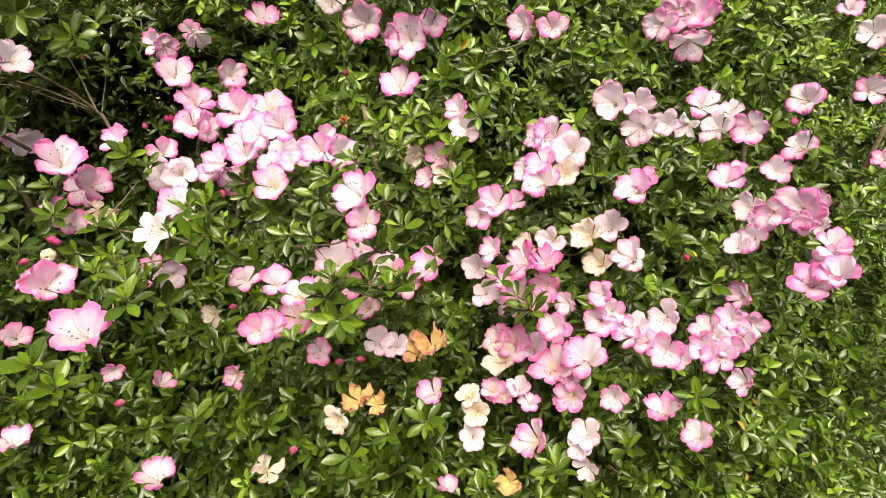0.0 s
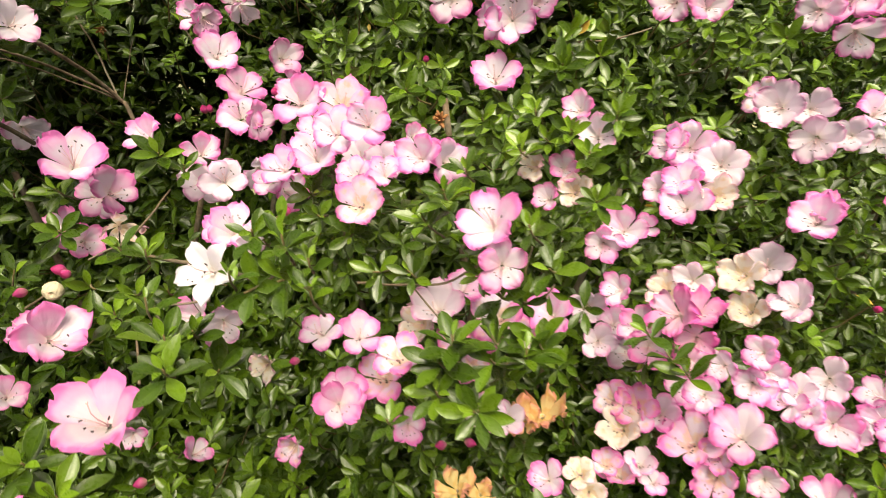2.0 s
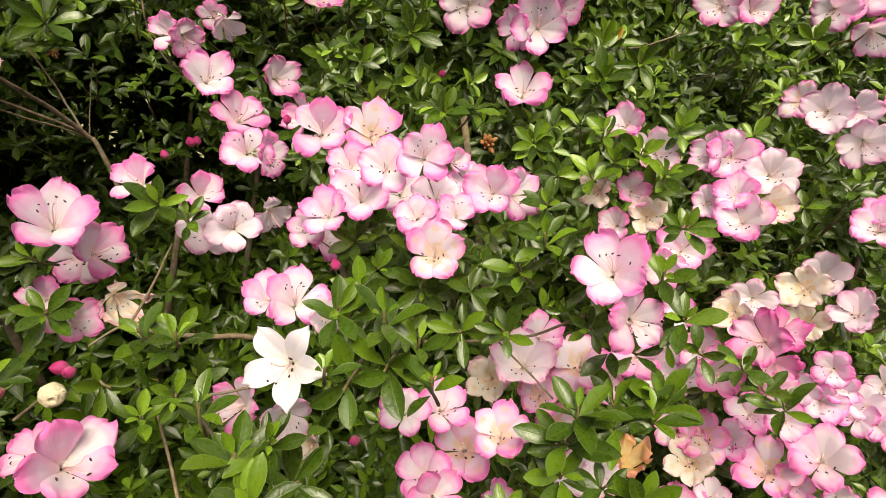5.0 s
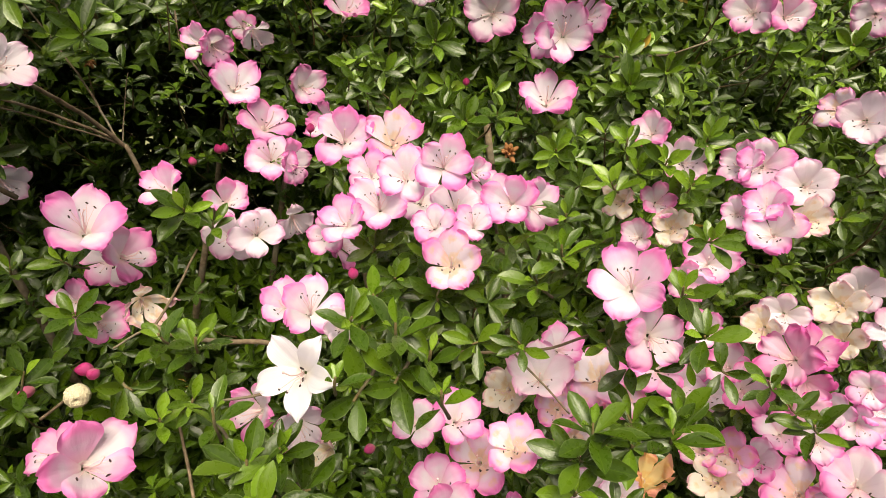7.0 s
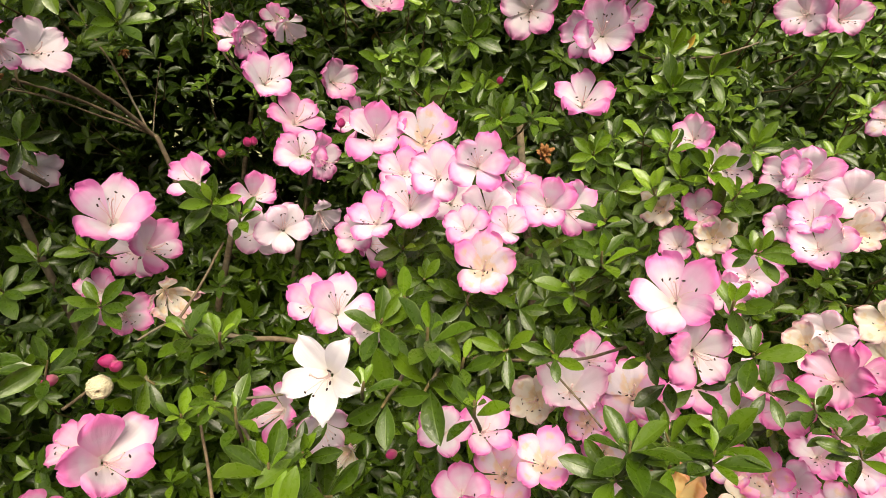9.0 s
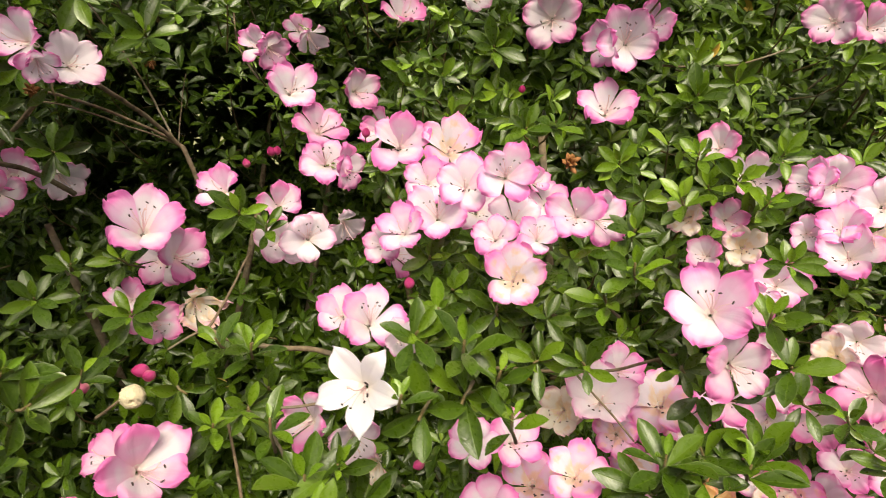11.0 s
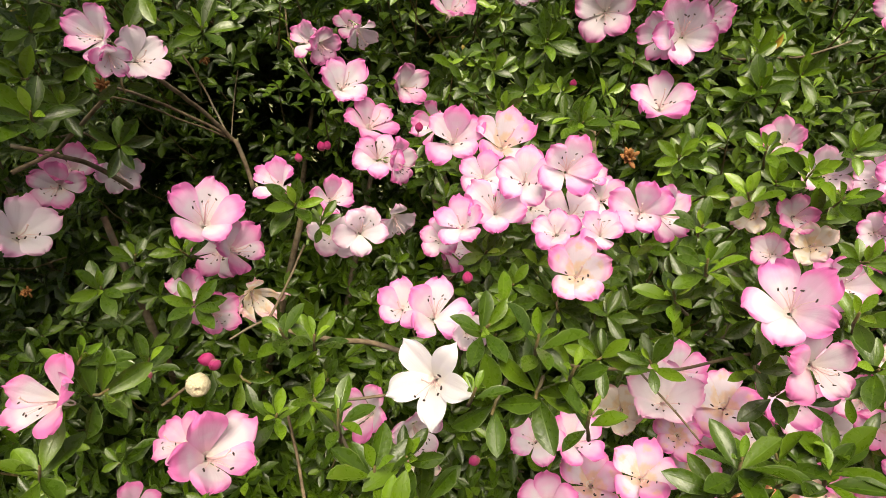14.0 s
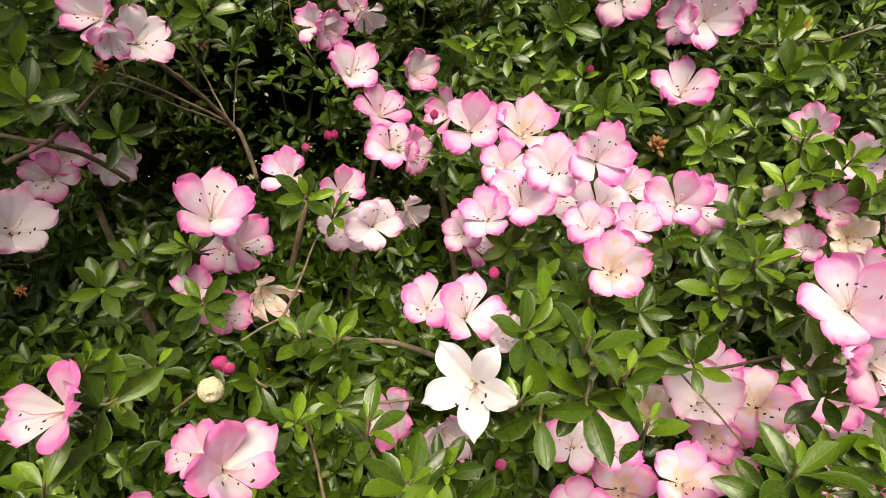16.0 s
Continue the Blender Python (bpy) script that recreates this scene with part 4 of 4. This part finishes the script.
branch("branch", [(-0.351, 0.552, 1.021), (-0.336, 0.535, 1.016), (-0.322, 0.516, 1.007)], 0.0012, 0.0010)
branch("branch", [(-0.198, 0.614, 1.029), (-0.162, 0.606, 1.032), (-0.117, 0.591, 1.043), (-0.091, 0.560, 1.073)], 0.0013, 0.0010)
branch("branch", [(-0.147, 0.579, 1.045), (-0.129, 0.569, 1.028), (-0.110, 0.558, 1.009)], 0.0008, 0.0007)
branch("branch", [(-0.653, 0.851, 1.100), (-0.661, 0.809, 1.133), (-0.658, 0.762, 1.150), (-0.690, 0.744, 1.163)], 0.0030, 0.0022)
branch("branch", [(-0.620, 0.660, 1.155), (-0.615, 0.684, 1.162), (-0.612, 0.708, 1.170), (-0.533, 0.663, 1.215)], 0.0020, 0.0016)
branch("branch", [(-0.643, 0.749, 1.171), (-0.622, 0.751, 1.174), (-0.620, 0.768, 1.162)], 0.0010, 0.0008)
branch("branch", [(-0.451, 0.902, 1.224), (-0.472, 0.912, 1.255), (-0.479, 0.922, 1.285), (-0.483, 0.935, 1.322)], 0.0012, 0.0010)
branch("branch", [(-0.002, 0.887, 1.245), (0.054, 0.868, 1.245), (0.083, 0.861, 1.251), (0.117, 0.866, 1.262)], 0.0012, 0.0010)

# main stems, from the soil into the crown
for s in SHRUBS:
    for k in range(7):
        a = k * 0.9 + s.location.x
        top = s.location + Vector((0.30 * math.cos(a), 0.24 * math.sin(a) + 0.02, 1.05 + 0.06 * (k % 3)))
        mid = s.location.lerp(top, 0.5) + Vector((0.05 * math.sin(a * 3), 0.04 * math.cos(a * 2), 0))
        foot = s.location + Vector((0.07 * math.cos(a), 0.07 * math.sin(a), -0.02))
        branch("stem", [foot, mid, top], 0.011, 0.004)


# ---- the mass of the foliage ----
FL = np.array(SITES)
SP = np.array(SPRIGS)
# mean camera position, from which the flowers must stay in view
VIEWPOINT = np.array((-0.20, 0.17, 1.24))
# where the leafy face comes forward or falls back between the flowers
FACE = np.array([(0.003, 0.803, 1.213), (0.131, 0.891, 1.213), (0.227, 0.882, 1.225), (0.216, 0.754, 1.138), (-0.256, 0.876, 1.261), (-0.153, 0.792, 1.203),
                 (-0.078, 0.750, 1.179), (0.662, 0.836, 0.777), (0.470, 0.690, 0.646), (0.578, 0.665, 0.698), (0.456, 0.635, 0.702), (0.637, 0.825, 1.035),
                 (0.468, 0.928, 1.271), (0.677, 1.030, 1.246), (-0.127, 0.540, 0.786), (-0.280, 0.555, 0.817), (0.049, 0.575, 0.739)])


def canopy(x, z):
    """How far back (y) the leafy face of the hedge lies: it follows the flowers it carries."""
    sx, sz = x[:, None] - FL[None, :, 0], z[:, None] - FL[None, :, 2]
    w = np.exp(-(sx * sx + sz * sz) / (2 * 0.055 ** 2))
    fx, fz = x[:, None] - FACE[None, :, 0], z[:, None] - FACE[None, :, 2]
    wf = 1.5 * np.exp(-(fx * fx + fz * fz) / (2 * 0.075 ** 2))
    zz = z - 1.05
    base = 0.66 + 0.20 * x + 0.45 * zz + 0.22 * x * x + np.where(zz > 0, 0.7, 0.2) * zz * zz
    return ((w * FL[None, :, 1]).sum(1) + (wf * FACE[None, :, 1]).sum(1) + 0.25 * base) / (w.sum(1) + wf.sum(1) + 0.25)


rng = np.random.default_rng(7)


# places where the crown is open and one looks into its dark inside: x, z, widths, depth, bareness
HOLLOWS = ((-0.62, 1.19, 0.20, 0.11, 0.30, 0.85), (-0.64, 1.05, 0.18, 0.11, 0.28, 0.88), (-0.42, 1.08, 0.12, 0.08, 0.28, 0.93), (-0.48, 0.98, 0.15, 0.09, 0.26, 0.92),
           (-0.36, 1.01, 0.10, 0.08, 0.26, 0.92), (0.10, 1.06, 0.10, 0.05, 0.05, 0.4), (-0.22, 0.90, 0.12, 0.08, 0.08, 0.5), (-0.40, 0.86, 0.12, 0.08, 0.08, 0.5),
           (-0.16, 1.25, 0.07, 0.04, 0.10, 0.6), (0.06, 1.27, 0.06, 0.03, 0.10, 0.6), (-0.06, 1.03, 0.06, 0.03, 0.08, 0.7))


def scatter(n, x0, x1, z0, z1, near, far, power):
    x, z = rng.uniform(x0, x1, n), rng.uniform(z0, z1, n)
    y = np.empty(n)
    for k in range(0, n, 4000):
        y[k:k + 4000] = canopy(x[k:k + 4000], z[k:k + 4000])
    lump = np.array([noise.noise(Vector((a * 9, b * 9, 3.3))) + 0.6 * noise.noise(Vector((a * 21, b * 21, 7.7))) for a, b in zip(x, z)])
    y = y + near + 0.075 * lump + (far - near) * rng.uniform(0, 1, n) ** power
    thin = np.zeros(n)
    for hx, hz, wx, wz, deep, bare in HOLLOWS:
        h = np.exp(-(((x - hx) / wx) ** 2 + ((z - hz) / wz) ** 2))
        y = y + deep * h
        thin = np.maximum(thin, bare * h)
    keep = (lump < 0.22) | (near > 0.1) | (rng.uniform(0, 1, n) < 0.45)
    keep &= rng.uniform(0, 1, n) > thin * (0.0 if near > 0.3 else 0.95)
    top = 1.60 + 0.06 * np.sin(x * 5) + 0.05 * np.sin(x * 13 + 1)
    keep &= z < top
    c = np.stack([x, y, z], 1)[keep]
    # drop shoots that would hide flowers or foremost shoots from the camera
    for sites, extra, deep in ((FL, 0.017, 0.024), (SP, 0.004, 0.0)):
        d = VIEWPOINT[None] - sites[:, :3]
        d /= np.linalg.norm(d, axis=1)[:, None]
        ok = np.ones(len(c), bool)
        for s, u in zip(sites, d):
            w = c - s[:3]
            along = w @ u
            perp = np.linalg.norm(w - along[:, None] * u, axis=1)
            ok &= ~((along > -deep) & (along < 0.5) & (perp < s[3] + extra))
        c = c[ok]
    return c


def foliage(centres, leaf_cm, us, ws, name, mats, young_share, label, parent):
    """All shoots at these centres, joined into one mesh of loose leaves."""
    n = len(centres)
    pts0 = [leaf_points(us, ws, d, f)[0] for d, f in ((0.05, 0.25), (0.14, 0.35), (0.22, 0.2), (-0.06, 0.4))]
    uv0 = np.array(leaf_points(us, ws, 0, 0)[1])
    f0 = np.array(leaf_faces(len(us)))
    per = 8
    axis = np.stack([rng.normal(0, 0.45, n), -0.75 + rng.normal(0, 0.35, n), 0.70 + rng.normal(0, 0.30, n)], 1)
    axis /= np.linalg.norm(axis, axis=1)[:, None]
    ref = rng.normal(0, 1, (n, 3))
    e1 = np.cross(axis, ref)
    e1 /= np.linalg.norm(e1, axis=1)[:, None]
    e2 = np.cross(axis, e1)
    size = leaf_cm / 100 * rng.uniform(0.75, 1.2, n)
    # young shoots, more of them high up; the upper-right surplus colours in sky sheen
    young_or_sheen = rng.uniform(0, 1, n) < young_share * (0.6 + 1.4 * np.clip((centres[:, 2] - 1.08) / 0.2, 0, 1)) * (1 + 2.2 * np.clip((centres[:, 0] + 0.05) / 0.3, 0, 1) * (centres[:, 2] > 1.12))
    V, UV, F, S = [], [], [], []
    count = 0
    for i in range(per):
        keep = rng.uniform(0, 1, n) < (0.92 if i < 5 else 0.6)
        a = i * 2.39996 + rng.uniform(-0.35, 0.35, n)
        inner = i >= 6
        tilt = np.radians(rng.uniform(45, 75, n) if inner else rng.uniform(2, 34, n))
        ln = size * (rng.uniform(0.4, 0.62, n) if inner else rng.uniform(0.7, 1.1, n))
        rad = np.cos(a)[:, None] * e1 + np.sin(a)[:, None] * e2
        yy = rad * np.cos(tilt)[:, None] + axis * np.sin(tilt)[:, None]
        xx = np.cross(yy, axis)
        xx /= np.linalg.norm(xx, axis=1)[:, None]
        zz = np.cross(xx, yy)
        tw = rng.normal(0, 0.25, n)[:, None]
        xx, zz = xx * np.cos(tw) + zz * np.sin(tw), zz * np.cos(tw) - xx * np.sin(tw)
        shape = pts0[i % 4]
        v = centres[:, None] - axis[:, None] * (0.0 if inner else 0.009 * (1 - i / 6)) + ln[:, None, None] * (
            shape[None, :, 0, None] * xx[:, None] * 1.05 + shape[None, :, 1, None] * yy[:, None] + shape[None, :, 2, None] * zz[:, None])
        v = v[keep]
        V.append(v.reshape(-1, 3))
        m = len(v)
        UV.append(np.tile(uv0, (m, 1)))
        F.append((f0[None] + (np.arange(m) * len(uv0))[:, None, None] + count).reshape(-1, 4))
        count += m * len(uv0)
        young = young_or_sheen[keep] & (inner | (rng.uniform(0, 1, m) < 0.35))
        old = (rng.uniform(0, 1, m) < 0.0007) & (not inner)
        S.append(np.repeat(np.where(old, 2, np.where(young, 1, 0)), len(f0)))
    V, UV, F, S = np.concatenate(V), np.concatenate(UV), np.concatenate(F), np.concatenate(S)
    V = V - np.array(parent.location)
    me = bpy.data.meshes.new(name)
    me.vertices.add(len(V))
    me.vertices.foreach_set("co", V.ravel())
    me.loops.add(F.size)
    me.loops.foreach_set("vertex_index", F.ravel().astype(np.int32))
    me.polygons.add(len(F))
    me.polygons.foreach_set("loop_start", (np.arange(len(F)) * 4).astype(np.int32))
    me.polygons.foreach_set("material_index", S.astype(np.int32))
    me.polygons.foreach_set("use_smooth", np.ones(len(F), bool))
    for m in mats:
        me.materials.append(m)
    layer = me.uv_layers.new(name="UVMap")
    layer.data.foreach_set("uv", UV[F.ravel()].ravel().astype(np.float32))
    me.update(calc_edges=True)
    me.validate()
    ob = part(name, me, parent, label=label)
    ob["kind"] = "stuff"
    return ob


def twiglets(centres, name, parent, far):
    """Thin twigs that carry the shoots, running back into the hedge."""
    verts, faces = [], []
    r = random.Random(3)
    for c in centres:
        c = Vector(c)
        l = r.uniform(0.04, far)
        b = c + Vector((r.uniform(-0.4, 0.4), r.uniform(0.4, 1.0), r.uniform(-1.0, -0.1))).normalized() * l
        m = c.lerp(b, 0.5) + Vector((0, 0, -0.1 * l))
        o = Vector(parent.location)
        tube(verts, faces, [c - o, m - o, b - o], [0.0007, 0.001, 0.0014], 4, False)
    ob = part(name, mesh_from(name, verts, faces, [M_TWIG]), parent)
    ob["kind"] = "stuff"


MATS = [M_LEAF, M_YOUNG, M_OLD]
FAR_U, FAR_W = (0.0, 0.5, 1.0), (0.03, 0.2, 0.02)
LOW_U, LOW_W = (0.0, 0.22, 0.58, 1.0), (0.02, 0.14, 0.19, 0.01)
# last value: young-leaf share, lower inside, where darker leaf colour also deepens the gaps
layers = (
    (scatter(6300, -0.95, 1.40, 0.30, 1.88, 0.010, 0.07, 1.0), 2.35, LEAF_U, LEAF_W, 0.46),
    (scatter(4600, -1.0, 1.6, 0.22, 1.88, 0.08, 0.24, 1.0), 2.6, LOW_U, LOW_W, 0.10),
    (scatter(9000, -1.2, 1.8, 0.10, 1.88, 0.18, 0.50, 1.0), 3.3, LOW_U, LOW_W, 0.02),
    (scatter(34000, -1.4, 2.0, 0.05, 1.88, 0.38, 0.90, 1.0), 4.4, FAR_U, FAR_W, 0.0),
    (scatter(6000, -1.7, 0.5, 0.40, 1.80, 0.88, 1.20, 1.0), 3.4, FAR_U, FAR_W, 0.0),
)
# unseen shoots added above the view, to shade the leggy shrub's hollow side
shade_crown = np.concatenate([np.stack([rng.uniform(-1.15, -0.56, 400), rng.uniform(0.46, 0.84, 400), rng.uniform(1.38, 1.60, 400)], 1),
                       np.stack([rng.uniform(-1.10, -0.50, 120), rng.uniform(0.36, 0.47, 120), rng.uniform(1.35, 1.47, 120)], 1)])
layers += ((shade_crown, 3.3, LOW_U, LOW_W, 0.1),)
edges = ((SHRUBS[0], -9, -0.44), (SHRUBS[1], -0.44, 0.33), (SHRUBS[2], 0.33, 9))
for centres, cm, us, ws, young in layers:
    for s, a, b in edges:
        c = centres[(centres[:, 0] >= a) & (centres[:, 0] < b)]
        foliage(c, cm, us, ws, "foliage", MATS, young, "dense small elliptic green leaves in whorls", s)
        twiglets(c[::3], "brushwood", s, 0.10)
